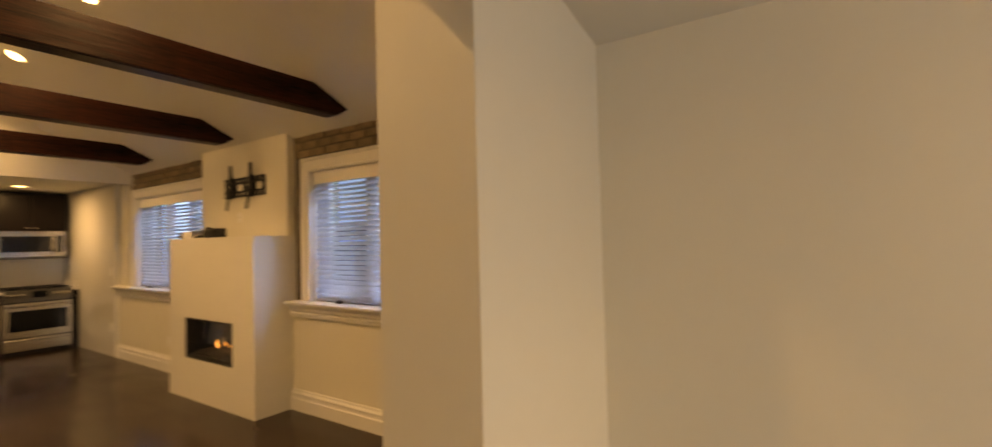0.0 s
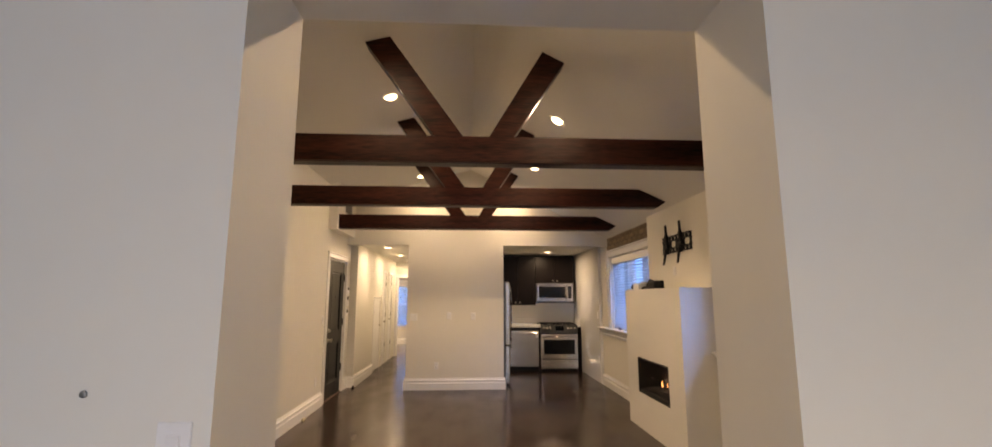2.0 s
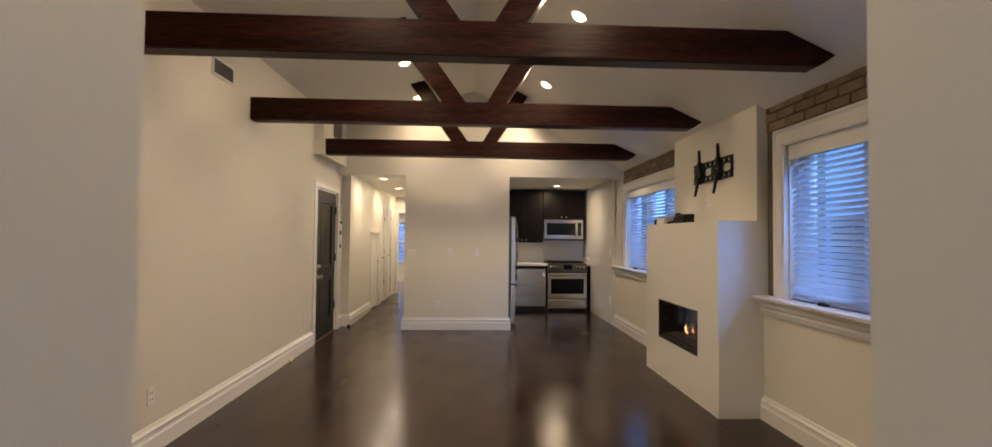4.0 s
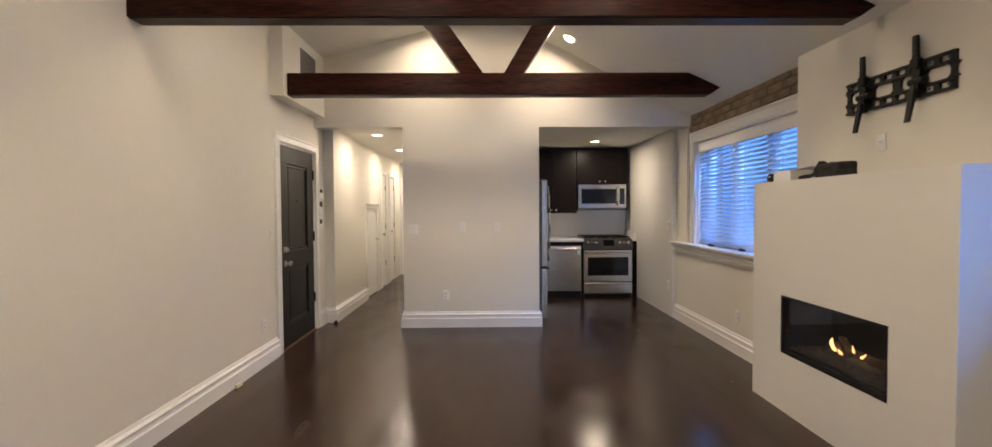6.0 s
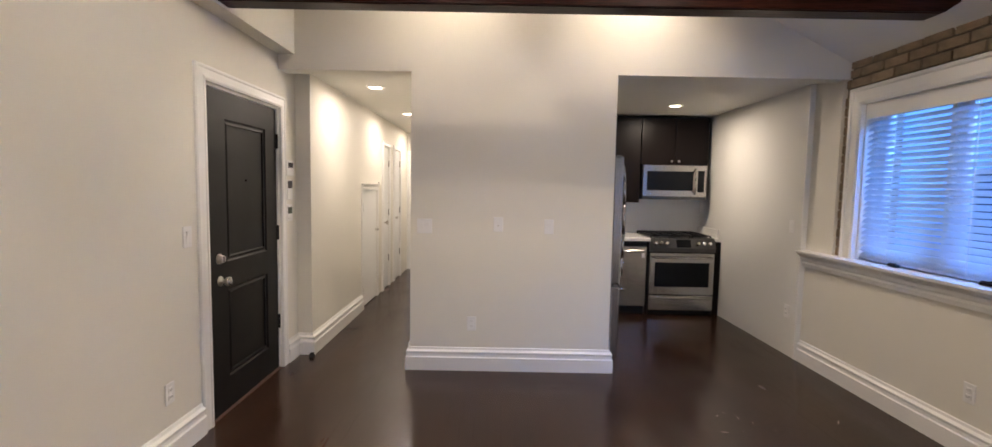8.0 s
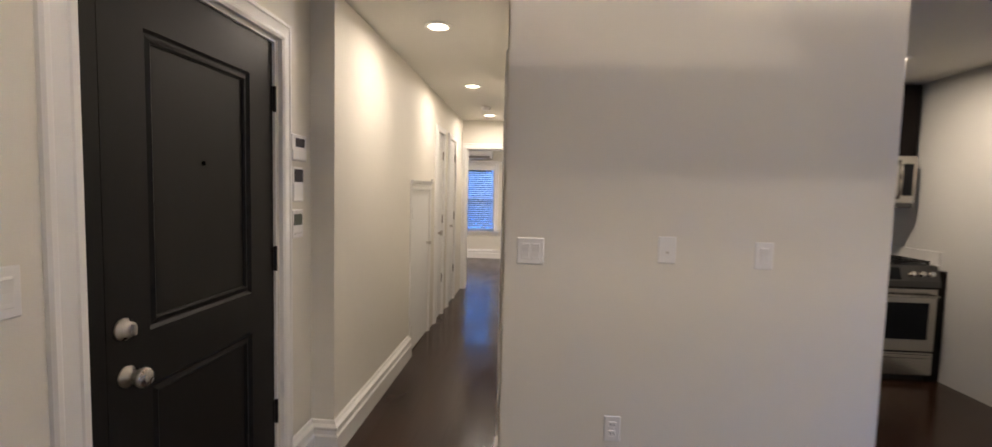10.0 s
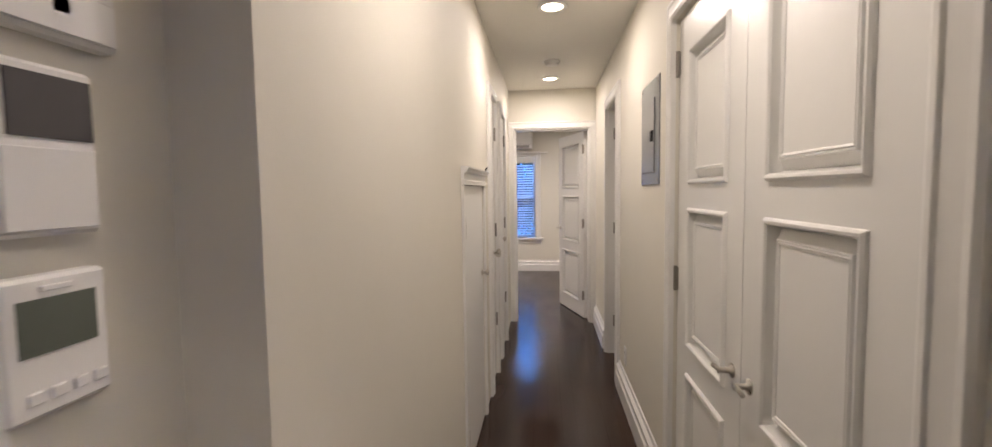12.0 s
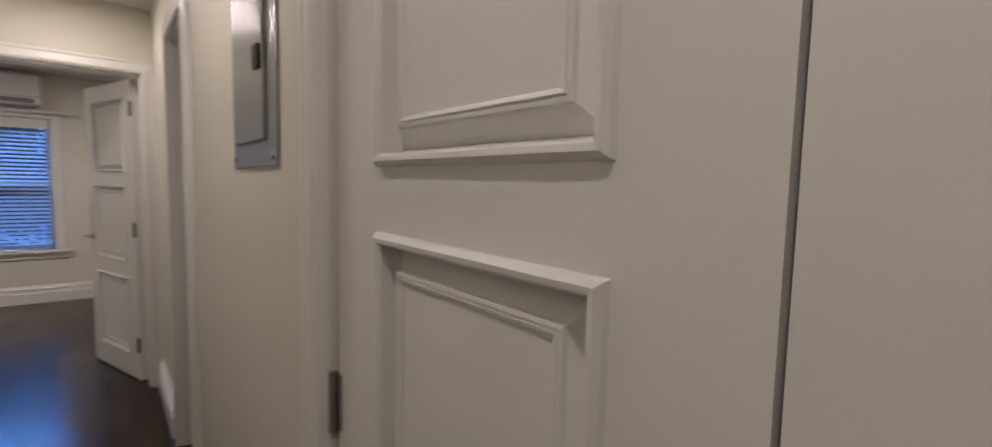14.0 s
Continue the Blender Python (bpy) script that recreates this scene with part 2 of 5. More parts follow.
def boxes(*dims, bevel=0.0, seg=1, bm=None):
    out = bm or bmesh.new()
    for x0, x1, y0, y1, z0, z1 in dims:
        one = bmesh.new() if bevel else out
        v = [one.verts.new(p) for p in ((x0, y0, z0), (x1, y0, z0), (x1, y1, z0), (x0, y1, z0), (x0, y0, z1), (x1, y0, z1), (x1, y1, z1), (x0, y1, z1))]
        for f in ((0, 3, 2, 1), (4, 5, 6, 7), (0, 1, 5, 4), (1, 2, 6, 5), (2, 3, 7, 6), (3, 0, 4, 7)):
            one.faces.new([v[i] for i in f])
        if bevel:
            bmesh.ops.bevel(one, geom=list(one.edges), offset=bevel, segments=seg, affect="EDGES", profile=0.5)
            tmp = bpy.data.meshes.new("tmp")
            one.to_mesh(tmp)
            one.free()
            out.from_mesh(tmp)
            bpy.data.meshes.remove(tmp)
    return out


def rod(p0, p1, r0, r1=None, seg=16, bm=None):
    """A round bar or cone from p0 to p1."""
    out = bm or bmesh.new()
    a, b = Vector(p0), Vector(p1)
    m = Matrix.Translation((a + b) / 2) @ (b - a).to_track_quat("Z", "Y").to_matrix().to_4x4()
    bmesh.ops.create_cone(out, cap_ends=True, segments=seg, radius1=r0, radius2=r0 if r1 is None else r1, depth=(b - a).length, matrix=m)
    return out


def lathe(profile, seg=24, m=Matrix.Identity(4), bm=None):
    """Turns (radius, height) points round z."""
    out = bm or bmesh.new()
    rings = []
    for r, z in profile:
        rings.append([out.verts.new(m @ Vector((r * math.cos(2 * math.pi * i / seg), r * math.sin(2 * math.pi * i / seg), z))) for i in range(seg)])
    for a, b in zip(rings, rings[1:]):
        for i in range(seg):
            out.faces.new((a[i], a[(i + 1) % seg], b[(i + 1) % seg], b[i]))
    out.faces.new(rings[0])
    out.faces.new(rings[-1])
    return out


def sweep(path, profile, n, closed=False, bm=None):
    """Carries a closed profile of (sideways, along n) along a flat path with mitred corners."""
    out = bm or bmesh.new()
    pts, n = [Vector(p) for p in path], Vector(n)
    k, rings = len(pts), []
    for i, p in enumerate(pts):
        dirs = []
        if closed or i > 0:
            dirs.append((p - pts[i - 1]).normalized())
        if closed or i < k - 1:
            dirs.append((pts[(i + 1) % k] - p).normalized())
        sides = [n.cross(d) for d in dirs]
        s = sides[0] if len(sides) == 1 else (sides[0] + sides[1]) / (1 + sides[0].dot(sides[1]))
        rings.append([out.verts.new(p + s * a + n * b) for a, b in profile])
    m = len(profile)
    for i in range(k if closed else k - 1):
        a, b = rings[i], rings[(i + 1) % k]
        for j in range(m):
            out.faces.new((a[j], a[(j + 1) % m], b[(j + 1) % m], b[j]))
    if not closed:
        out.faces.new(rings[0])
        out.faces.new(rings[-1])
    return out


def prism(outline, axis, lo, hi, bm=None):
    """A flat outline of (a, b) pushed along an axis: 'y' takes (x, z), 'x' takes (y, z), 'z' takes (x, y)."""
    out = bm or bmesh.new()
    def put(a, b, c):
        return {"y": (a, c, b), "x": (c, a, b), "z": (a, b, c)}[axis]
    lower = [out.verts.new(put(a, b, lo)) for a, b in outline]
    upper = [out.verts.new(put(a, b, hi)) for a, b in outline]
    out.faces.new(lower)
    out.faces.new(upper)
    k = len(outline)
    for i in range(k):
        out.faces.new((lower[i], lower[(i + 1) % k], upper[(i + 1) % k], upper[i]))
    return out


def rail_bar(path, r, seg=8):
    """A bent round bar through the points of path."""
    out = bmesh.new()
    for a, b in zip(path, path[1:]):
        rod(a, b, r, seg=seg, bm=out)
    for p in path[1:-1]:
        bmesh.ops.create_uvsphere(out, u_segments=seg, v_segments=6, radius=r, matrix=Matrix.Translation(p))
    return out


# ---- plan ----
WEST, EAST, HALL_W, HALL_E = -1.985, 2.42, -1.86, -0.975
NORTH, SOUTH, NEAR = 7.9, 1.48, 1.05
PART_W, PART_E, HEADER = -0.957, 0.645, 2.357
CEIL, RIDGE_X, RIDGE_Z, LEFT_SLOPE, RIGHT_SLOPE = 2.395, 0.09, 3.68, 0.268, -0.51


def roof_z(x):
    return RIDGE_Z + (LEFT_SLOPE if x < RIDGE_X else RIGHT_SLOPE) * (x - RIDGE_X)


# ---- structure ----
solid("wall_west", boxes((-2.15, WEST, 3.5, 6.93, -0.01, 3.2), (-2.15, WEST, 7.875, 8.35, -0.01, 3.2), (-2.15, WEST, 6.93, 7.875, 2.055, 3.2)),
      PLASTER, "warm white plastered wall with the entrance door", "wall")
solid("wall_recess", boxes((-3.45, -2.15, 3.5, 3.65, -0.01, 3.1), (-3.45, -3.3, 1.05, 3.5, -0.01, 3.1)), PLASTER, "warm white plastered wall of the side recess", "wall")
solid("wall_south", boxes((-3.45, -0.584, NEAR, SOUTH, -0.01, 3.9), (0.951, 2.75, NEAR, SOUTH, -0.01, 3.9), (-0.584, 0.951, NEAR, SOUTH, 2.53, 3.9)),
      PLASTER, "thick warm white wall with a wide cased-free opening", "wall")
W1, W2 = (5.84, 7.74), (2.08, 3.98)
SILL, HEAD = 0.98, 2.14
solid("wall_east", boxes((2.46, 2.75, SOUTH, 10.6, -0.01, SILL), (2.46, 2.75, SOUTH, 10.6, HEAD, 2.9), (2.46, 2.75, SOUTH, W2[0], SILL, HEAD),
                         (2.46, 2.75, W2[1], W1[0], SILL, HEAD), (2.46, 2.75, W1[1], 10.6, SILL, HEAD)), MORTAR, "outer wall with grey mortar behind tan brick", "wall")
for dims in ((EAST, 2.46, SOUTH, 4.235, -0.01, 0.955), (EAST, 2.46, 5.82, 7.94, -0.01, 0.955), (EAST, 2.46, 7.94, 8.27, -0.01, 2.56)):
    solid("wall_wainscot", boxes(dims), PLASTER, "warm white plaster beside and below the window ledge", "wall")
solid("wall_kitchen_side", boxes((2.385, 2.46, 8.27, 10.6, -0.01, 2.5)), TILE, "glossy white glazed kitchen side wall", "wall")
solid("wall_kitchen_back", boxes((-0.2, 2.46, 10.42, 10.6, -0.01, 2.5)), TILE, "white glazed wall behind the worktop", "wall")
solid("wall_kitchen_inner", boxes((-0.2, -0.05, 8.05, 10.42, -0.01, 2.5)), PLASTER, "plain white wall beside the refrigerator", "wall")
solid("wall_partition", boxes((PART_W, PART_E, NORTH, 8.05, -0.01, HEADER)), PLASTER, "warm white partition wall with switches and one outlet", "wall")
solid("wall_gable", prism([(-2.15, HEADER), (2.46, HEADER), (2.46, 2.7), (RIDGE_X, 3.85), (-2.15, 3.25)], "y", NORTH, 8.05), PLASTER,
      "warm white gable wall above the hall and kitchen openings", "wall")
solid("wall_hall_west", boxes((-2.15, HALL_W, 8.2, 9.77, -0.01, 2.5), (-2.15, HALL_W, 9.77, 10.45, 1.42, 2.5), (-2.15, HALL_W, 10.45, 10.78, -0.01, 2.5),
                              (-2.15, HALL_W, 10.78, 11.14, 2.02, 2.5), (-2.15, HALL_W, 11.14, 11.50, -0.01, 2.5), (-2.15, HALL_W, 11.50, 11.93, 2.02, 2.5),
                              (-2.15, HALL_W, 11.93, 12.6, -0.01, 2.5)), PLASTER, "warm white hallway wall with closet doors", "wall")
solid("wall_hall_east", boxes((HALL_E, -0.85, 8.05, 8.28, -0.01, 2.5), (HALL_E, -0.85, 8.28, 9.57, 2.03, 2.5), (HALL_E, -0.85, 9.57, 11.06, -0.01, 2.5),
                              (HALL_E, -0.85, 11.06, 11.66, 2.03, 2.5), (HALL_E, -0.85, 11.66, 12.6, -0.01, 2.5)), PLASTER, "warm white hallway wall with the double closet and bathroom doors", "wall")
solid("wall_hall_end", boxes((-2.15, -1.80, 12.6, 12.73, -0.01, 2.5), (-1.04, -0.2, 12.6, 12.73, -0.01, 2.5), (-1.80, -1.04, 12.6, 12.73, 2.0, 2.5)), PLASTER,
      "warm white wall round the bedroom doorway", "wall")
solid("wall_closet", boxes((-0.25, -0.2, 8.05, 12.6, -0.01, 2.5), (-0.85, -0.25, 10.4, 10.5, -0.01, 2.5), (-0.85, -0.25, 12.2, 12.3, -0.01, 2.5)), PLASTER, "plain inner wall of closet and bathroom", "wall")
BW = (-2.62, -1.66, 0.57, 1.94)
solid("wall_bedroom", boxes((-4.15, -4.0, 12.6, 15.95, -0.01, 2.5), (1.0, 1.15, 12.6, 15.95, -0.01, 2.5), (-4.0, -2.15, 12.6, 12.73, -0.01, 2.5), (-0.2, 1.0, 12.6, 12.73, -0.01, 2.5),
                            (-4.0, BW[0], 15.8, 15.95, -0.01, 2.5), (BW[1], 1.0, 15.8, 15.95, -0.01, 2.5), (BW[0], BW[1], 15.8, 15.95, -0.01, BW[2]), (BW[0], BW[1], 15.8, 15.95, BW[3], 2.5)),
      PLASTER, "warm white bedroom walls with one window", "wall")
solid("wall_front_room", boxes((1.94, 2.1, -3.0, NEAR, -0.01, 2.6), (-3.45, -3.3, -3.0, NEAR, -0.01, 2.6), (-3.3, -1.7, -3.15, -3.0, -0.01, 2.6), (1.3, 1.94, -3.15, -3.0, -0.01, 2.6),
                               (-1.7, 1.3, -3.15, -3.0, -0.01, 0.5), (-1.7, 1.3, -3.15, -3.0, 2.2, 2.6)), PLASTER, "plain warm white walls of the front room", "wall")
solid("ceiling_front_room", prism([(-3.45, 2.53), (1.35, 2.53), (2.1, 2.37), (2.1, 2.68), (-3.45, 2.68)], "y", -3.15, NEAR), CEILING, "flat white ceiling of the front room", "ceiling")
roof_line = [(-3.5, roof_z(-3.5)), (RIDGE_X, RIDGE_Z), (2.8, roof_z(2.8))]
solid("ceiling_vaulted", prism(roof_line + [(x, z + 0.2) for x, z in reversed(roof_line)], "y", NEAR + 0.1, NORTH + 0.1), CEILING, "white vaulted ceiling with two slopes", "ceiling")
solid("ceiling_hall", boxes((-2.15, 2.46, 8.05, 12.73, CEIL + 0.004, 2.56)), CEILING, "flat white ceiling over hall and kitchen", "ceiling")
solid("ceiling_bedroom", boxes((-4.15, 1.15, 12.73, 15.95, 2.41, 2.56)), CEILING, "flat white bedroom ceiling", "ceiling")
solid("ceiling_duct", boxes((WEST, HALL_W, 6.78, NORTH, 2.47, 3.2)), PLASTER, "boxed-in duct above the entrance door", "ceiling")

BASE = [(0, 0), (0.032, 0), (0.032, 0.105), (0.024, 0.114), (0.022, 0.136), (0.027, 0.143), (0.027, 0.152), (0.011, 0.165), (0.006, 0.182), (0, 0.185)]


def baseboard(path, label="white stepped baseboard"):
    return solid("baseboard", sweep([(x, y, 0.0) for x, y in path], [(-a, b) for a, b in BASE], (0, 0, 1)), TRIM, label, "baseboard")


# the room lies to the right of each path's direction
baseboard([(-3.3, 3.5), (WEST, 3.5), (WEST, 6.83)])
baseboard([(WEST, 7.97), (WEST, 8.2), (HALL_W, 8.2), (HALL_W, 9.72)])
baseboard([(PART_W, 8.05), (PART_W, NORTH), (PART_E, NORTH), (PART_E, 8.05)])
baseboard([(HALL_E, 8.19), (HALL_E, 8.05)])
baseboard([(EAST, 8.27), (EAST, 5.82)])
baseboard([(EAST, 4.235), (EAST, SOUTH), (0.951, SOUTH), (0.951, NEAR), (1.94, NEAR), (1.94, -3.0)])
baseboard([(-3.3, -3.0), (-3.3, NEAR), (-0.584, NEAR), (-0.584, SOUTH), (-3.3, SOUTH)])
baseboard([(HALL_E, 10.97), (HALL_E, 9.65)])
baseboard([(HALL_E, 12.58), (HALL_E, 11.76)])
baseboard([(-4.0, 15.8), (1.0, 15.8)])

CASING = [(0, 0), (0, 0.020), (0.012, 0.026), (0.024, 0.026), (0.028, 0.021), (0.066, 0.016), (0.072, 0.020), (0.084, 0.020), (0.090, 0.012), (0.090, 0)]


def casing(path, n, label="white moulded door casing", w=1.0):
    """Trim round an opening; path goes along the opening's edge with the wall on its left as seen against n."""
    return solid("trim", sweep(path, [(a * w, b) for a, b in CASING][::-1], n), TRIM, label, "door casing")


def doorway_trim(x, y0, y1, z, n, w=1.0):
    if n > 0:
        casing([(x, y0, 0), (x, y0, z), (x, y1, z), (x, y1, 0)], (1, 0, 0), w=w)
    else:
        casing([(x, y1, 0), (x, y1, z), (x, y0, z), (x, y0, 0)], (-1, 0, 0), w=w)


doorway_trim(WEST, 6.922, 7.885, 2.06, 1)
doorway_trim(HALL_W, 10.78, 11.14, 2.02, 1, 0.75)
doorway_trim(HALL_W, 11.50, 11.93, 2.02, 1, 0.75)
doorway_trim(HALL_E, 8.28, 9.57, 2.03, -1, 0.9)
doorway_trim(HALL_E, 11.06, 11.66, 2.03, -1)
casing([(-1.04, 12.6, 0), (-1.04, 12.6, 2.0), (-1.80, 12.6, 2.0), (-1.80, 12.6, 0)][::-1], (0, -1, 0), w=0.85)
# jamb linings
for x0, x1, y0, y1, z, nm in ((-2.15, WEST, 6.93, 7.875, 2.055, "w"), (HALL_E, -0.85, 11.06, 11.66, 2.03, "e")):
    solid("trim", boxes((x0 + 0.002, x1 - 0.002, y0, y0 + 0.012, 0, z), (x0 + 0.002, x1 - 0.002, y1 - 0.012, y1, 0, z), (x0 + 0.002, x1 - 0.002, y0 + 0.012, y1 - 0.012, z - 0.012, z)),
          TRIM, "white door jamb lining", "door jamb")
solid("trim", boxes((-1.80, -1.788, 12.602, 12.728, 0, 2.0), (-1.052, -1.04, 12.602, 12.728, 0, 2.0), (-1.788, -1.052, 12.602, 12.728, 1.988, 2.0)), TRIM, "white bedroom door jamb lining", "door jamb")

# ---- doors ----
PANEL_RING = [(0, 0.0), (0.002, -0.006), (0.007, -0.011), (0.013, -0.010), (0.017, -0.004), (0.019, 0.020), (0.023, 0.027), (0.046, 0.008), (0.0475, 0.003), (0.051, 0.0025), (0.053, 0.006), (0.055, 0.0025), (0.059, 0.004), (0.061, 0.009), (0.061, 0.034), (0, 0.034)]
BLACK_RING = [(0, 0.0), (0.003, 0.004), (0.010, 0.010), (0.016, 0.010), (0.030, 0.004), (0.036, 0.008), (0.036, 0.02), (0, 0.02)]


def hinge(parent, u, z, metal, tall=0.09):
    h = part("hinge", boxes((u - 0.016, u + 0.016, -0.004, 0.004, z - tall / 2, z + tall / 2)), metal, parent, local=True)
    part("hinge_pin", rod((u, -0.008, z - tall / 2 - 0.004), (u, -0.008, z + tall / 2 + 0.004), 0.007, seg=10), metal, h, local=True)


def knob(parent, u, z, metal, size=1.0, name="door_knob"):
    m = Matrix.Translation((u, 0, z)) @ pose(0, 0, 0, 90, 0, 0)
    s = size
    part(name, lathe([(0.030 * s, 0), (0.031 * s, 0.006 * s), (0.012 * s, 0.012 * s), (0.011 * s, 0.034 * s), (0.024 * s, 0.040 * s), (0.029 * s, 0.052 * s),
                      (0.027 * s, 0.064 * s), (0.014 * s, 0.070 * s)], m=m), metal, parent, "round nickel knob", local=True, smooth=True)


def lever(parent, u, z, metal, way):
    m = Matrix.Translation((u, 0, z)) @ pose(0, 0, 0, 90, 0, 0)
    h = part("door_handle", lathe([(0.021, 0), (0.021, 0.005), (0.008, 0.009), (0.008, 0.036), (0.010, 0.040)], m=m), metal, parent, "satin nickel lever", local=True, smooth=True)
    part("lever", rail_bar([(u, -0.035, z), (u + way * 0.02, -0.038, z + 0.001), (u + way * 0.05, -0.036, z - 0.004)], 0.0065), metal, h, local=True, smooth=True)


def panel_door(name, label, m, w, h, panels, material, ring, t=0.04, stile=0.11, stile_end=None, kind="structure"):
    """A framed door; local x runs along its width from the latch or hinge, its face looks to -y. panels: (z0, z1)."""
    d = thing(name, label, "door", m, kind=kind)
    e = w - (stile_end or stile)
    inset, depth = (0.060, 0.007) if ring is PANEL_RING else (0.0, 0.0145)
    bands, z = [], 0.008
    for a, b in panels:
        bands.append((z, a))
        z = b
    bands.append((z, h))
    part("door_frame", boxes((0, stile, 0, t, 0.008, h), (e, w, 0, t, 0.008, h), *[(stile, e, 0, t, a, b) for a, b in bands]), material, d, local=True)
    for a, b in panels:
        p = part("door_panel", boxes((stile + inset, e - inset, depth, t - depth, a + inset, b - inset)), material, d, local=True)
        rect = [(stile, 0, a), (e, 0, a), (e, 0, b), (stile, 0, b)]
        part("panel_moulding", sweep(rect, [(-p, q) for p, q in ring], (0, 1, 0), closed=True), material, p, local=True)
    return d


# entrance door, ajar, hinged at its far edge
DW = 0.865
hinge_at = Matrix.Translation((WEST - 0.014, 7.862, 0)) @ pose(0, 0, 0, 0, 0, 90 + 0.6)
front = panel_door("door_1", "charcoal two-panel entrance door standing slightly ajar", hinge_at @ Matrix.Translation((-DW, 0, 0)), DW, 2.04, [(0.22, 0.80), (0.97, 1.87)], DOORBLACK, BLACK_RING, stile=0.153, stile_end=0.172)
for z in (0.383, 1.091, 1.798):
    hinge(front, DW + 0.004, z, BLACKMETAL, 0.105)
knob(front, 0.062, 0.86, NICKEL, 1.0)
part("deadbolt", lathe([(0.032, 0), (0.032, 0.008), (0.024, 0.014), (0.022, 0.026), (0.008, 0.028)], m=Matrix.Translation((0.055, 0, 1.0)) @ pose(0, 0, 0, 90, 0, 0)), NICKEL, front, "round nickel deadbolt", local=True, smooth=True)
part("thumb_turn", boxes((0.050, 0.060, -0.042, -0.026, 0.985, 1.018), bevel=0.003), NICKEL, front, local=True)
for z in (0.86, 1.0):
    part("latch_plate", boxes((-0.002, 0.0, 0.008, 0.032, z - 0.028, z + 0.028)), NICKEL, front, "nickel latch plate", local=True)
part("peephole", lathe([(0.008, 0), (0.008, 0.004), (0.004, 0.005)], seg=12, m=Matrix.Translation((0.423, 0.012, 1.49)) @ pose(0, 0, 0, 90, 0, 0)), PEEP, front, "black peephole", local=True)
solid("threshold", boxes((-2.14, WEST + 0.01, 6.945, 7.862, 0.0, 0.012), bevel=0.004), mat("red_brown_threshold", (0.09, 0.035, 0.022), 0.4, spread=0.2, scale=10, stretch=(1, 0.2, 1)), "reddish wooden threshold under the entrance door", "threshold")
solid("trim", boxes((-2.14, WEST - 0.002, 6.943, 6.992, 0.0, 2.043)), DOORBLACK, "black painted rebate of the entrance door", "door jamb")
# added sheet, near-black so that the door's gap reads as shade
solid("wall_porch", boxes((-2.4, -2.3, 6.5, 8.4, -0.01, 2.4)), GAPSHADE, "near-black sheet painting the shade behind the entrance door", "wall")

THREE = [(0.16, 0.69), (0.79, 1.309), (1.394, 1.88)]
for u0, w, hinge_u, way, hand in ((8.925, 0.632, None, 1, "near"), (9.560, 0.630, None, -1, "far")):
    # local x runs towards the living room
    d = panel_door("door_2" if hand == "near" else "door_3", "white three-panel closet door, one of a closed pair", Matrix.Translation((HALL_E + 0.012, u0, 0)) @ pose(0, 0, 0, 0, 0, -90), w, 2.02, THREE, DOORWHITE, PANEL_RING, stile=0.125 if hand == "near" else 0.138, stile_end=0.137 if hand == "near" else 0.112)
    hu = w + 0.006 if hand == "near" else -0.006
    for z in (0.25, 1.022, 1.86):
        hinge(d, hu, z, HINGEMETAL)
    lever(d, 0.055 if hand == "near" else w - 0.055, 0.865, NICKEL, 1 if hand == "near" else -1)
# closet's inner shade, painted as a near-black sheet behind the doors
solid("wall_closet_back", boxes((-0.84, -0.80, 8.25, 9.6, 0, 2.1)), GAPSHADE, "near-black sheet painting the shade inside the closet", "wall")

bed_door = panel_door("door_4", "white three-panel bedroom door standing open", Matrix.Translation((-1.052, 12.735, 0)) @ pose(0, 0, 0, 0, 0, 108.4) @ Matrix.Translation((0.745, 0.04, 0)) @ pose(0, 0, 0, 0, 0, 180), 0.745, 1.985, THREE, DOORWHITE, PANEL_RING, stile=0.12)
for z in (0.25, 1.02, 1.80):
    hinge(bed_door, 0.737, z, HINGEMETAL)
lever(bed_door, 0.055, 0.93, NICKEL, -1)


def slab_door(name, label, y0, y1, z1, hinges, knob_y, knob_z, big):
    d = thing(name, label, "door", Matrix.Translation((HALL_W - 0.003, y0, 0)) @ pose(0, 0, 0, 0, 0, 90), kind="structure")
    w = y1 - y0
    part("door_slab", boxes((0.004, w - 0.004, 0, 0.04, 0.012, z1 - 0.004), bevel=0.002), DOORWHITE, d, local=True)
    for u, z in hinges:
        hinge(d, u, z, HINGEMETAL)
    knob(d, knob_y - y0, knob_z, NICKEL, big)
    return d


slab_door("door_5", "plain white narrow closet door, closed", 10.78, 11.14, 2.02, [(0.362, 0.42), (0.362, 1.09), (0.362, 1.79)], 10.835, 0.955, 1.05)
slab_door("door_6", "plain white narrow linen closet door, closed", 11.50, 11.93, 2.02, [(0.432, 0.41), (0.432, 1.09), (0.432, 1.82)], 11.57, 0.98, 0.7)
hatch = slab_door("door_7", "low white cupboard door under a moulded cap", 9.77, 10.45, 1.411, [(0.004, 0.20), (0.004, 1.21)], 10.385, 0.90, 0.62)
cap = [(0, 0), (0.018, 0), (0.020, 0.018), (0.012, 0.022), (0.014, 0.050), (0.027, 0.058), (0.029, 0.069), (0.036, 0.074), (0.038, 0.082), (0, 0.082)]
solid("trim", sweep([(HALL_W, 9.728, 1.41), (HALL_W, 10.49, 1.41)], [(-a, b) for a, b in cap], (0, 0, 1)), TRIM, "white moulded cap over the low cupboard door", "moulding")
solid("trim", boxes((HALL_W, HALL_W + 0.012, 9.722, 9.766, 0, 1.408), (HALL_W, HALL_W + 0.012, 10.452, 10.50, 0, 1.408)), TRIM, "flat white casing of the low cupboard", "door casing")
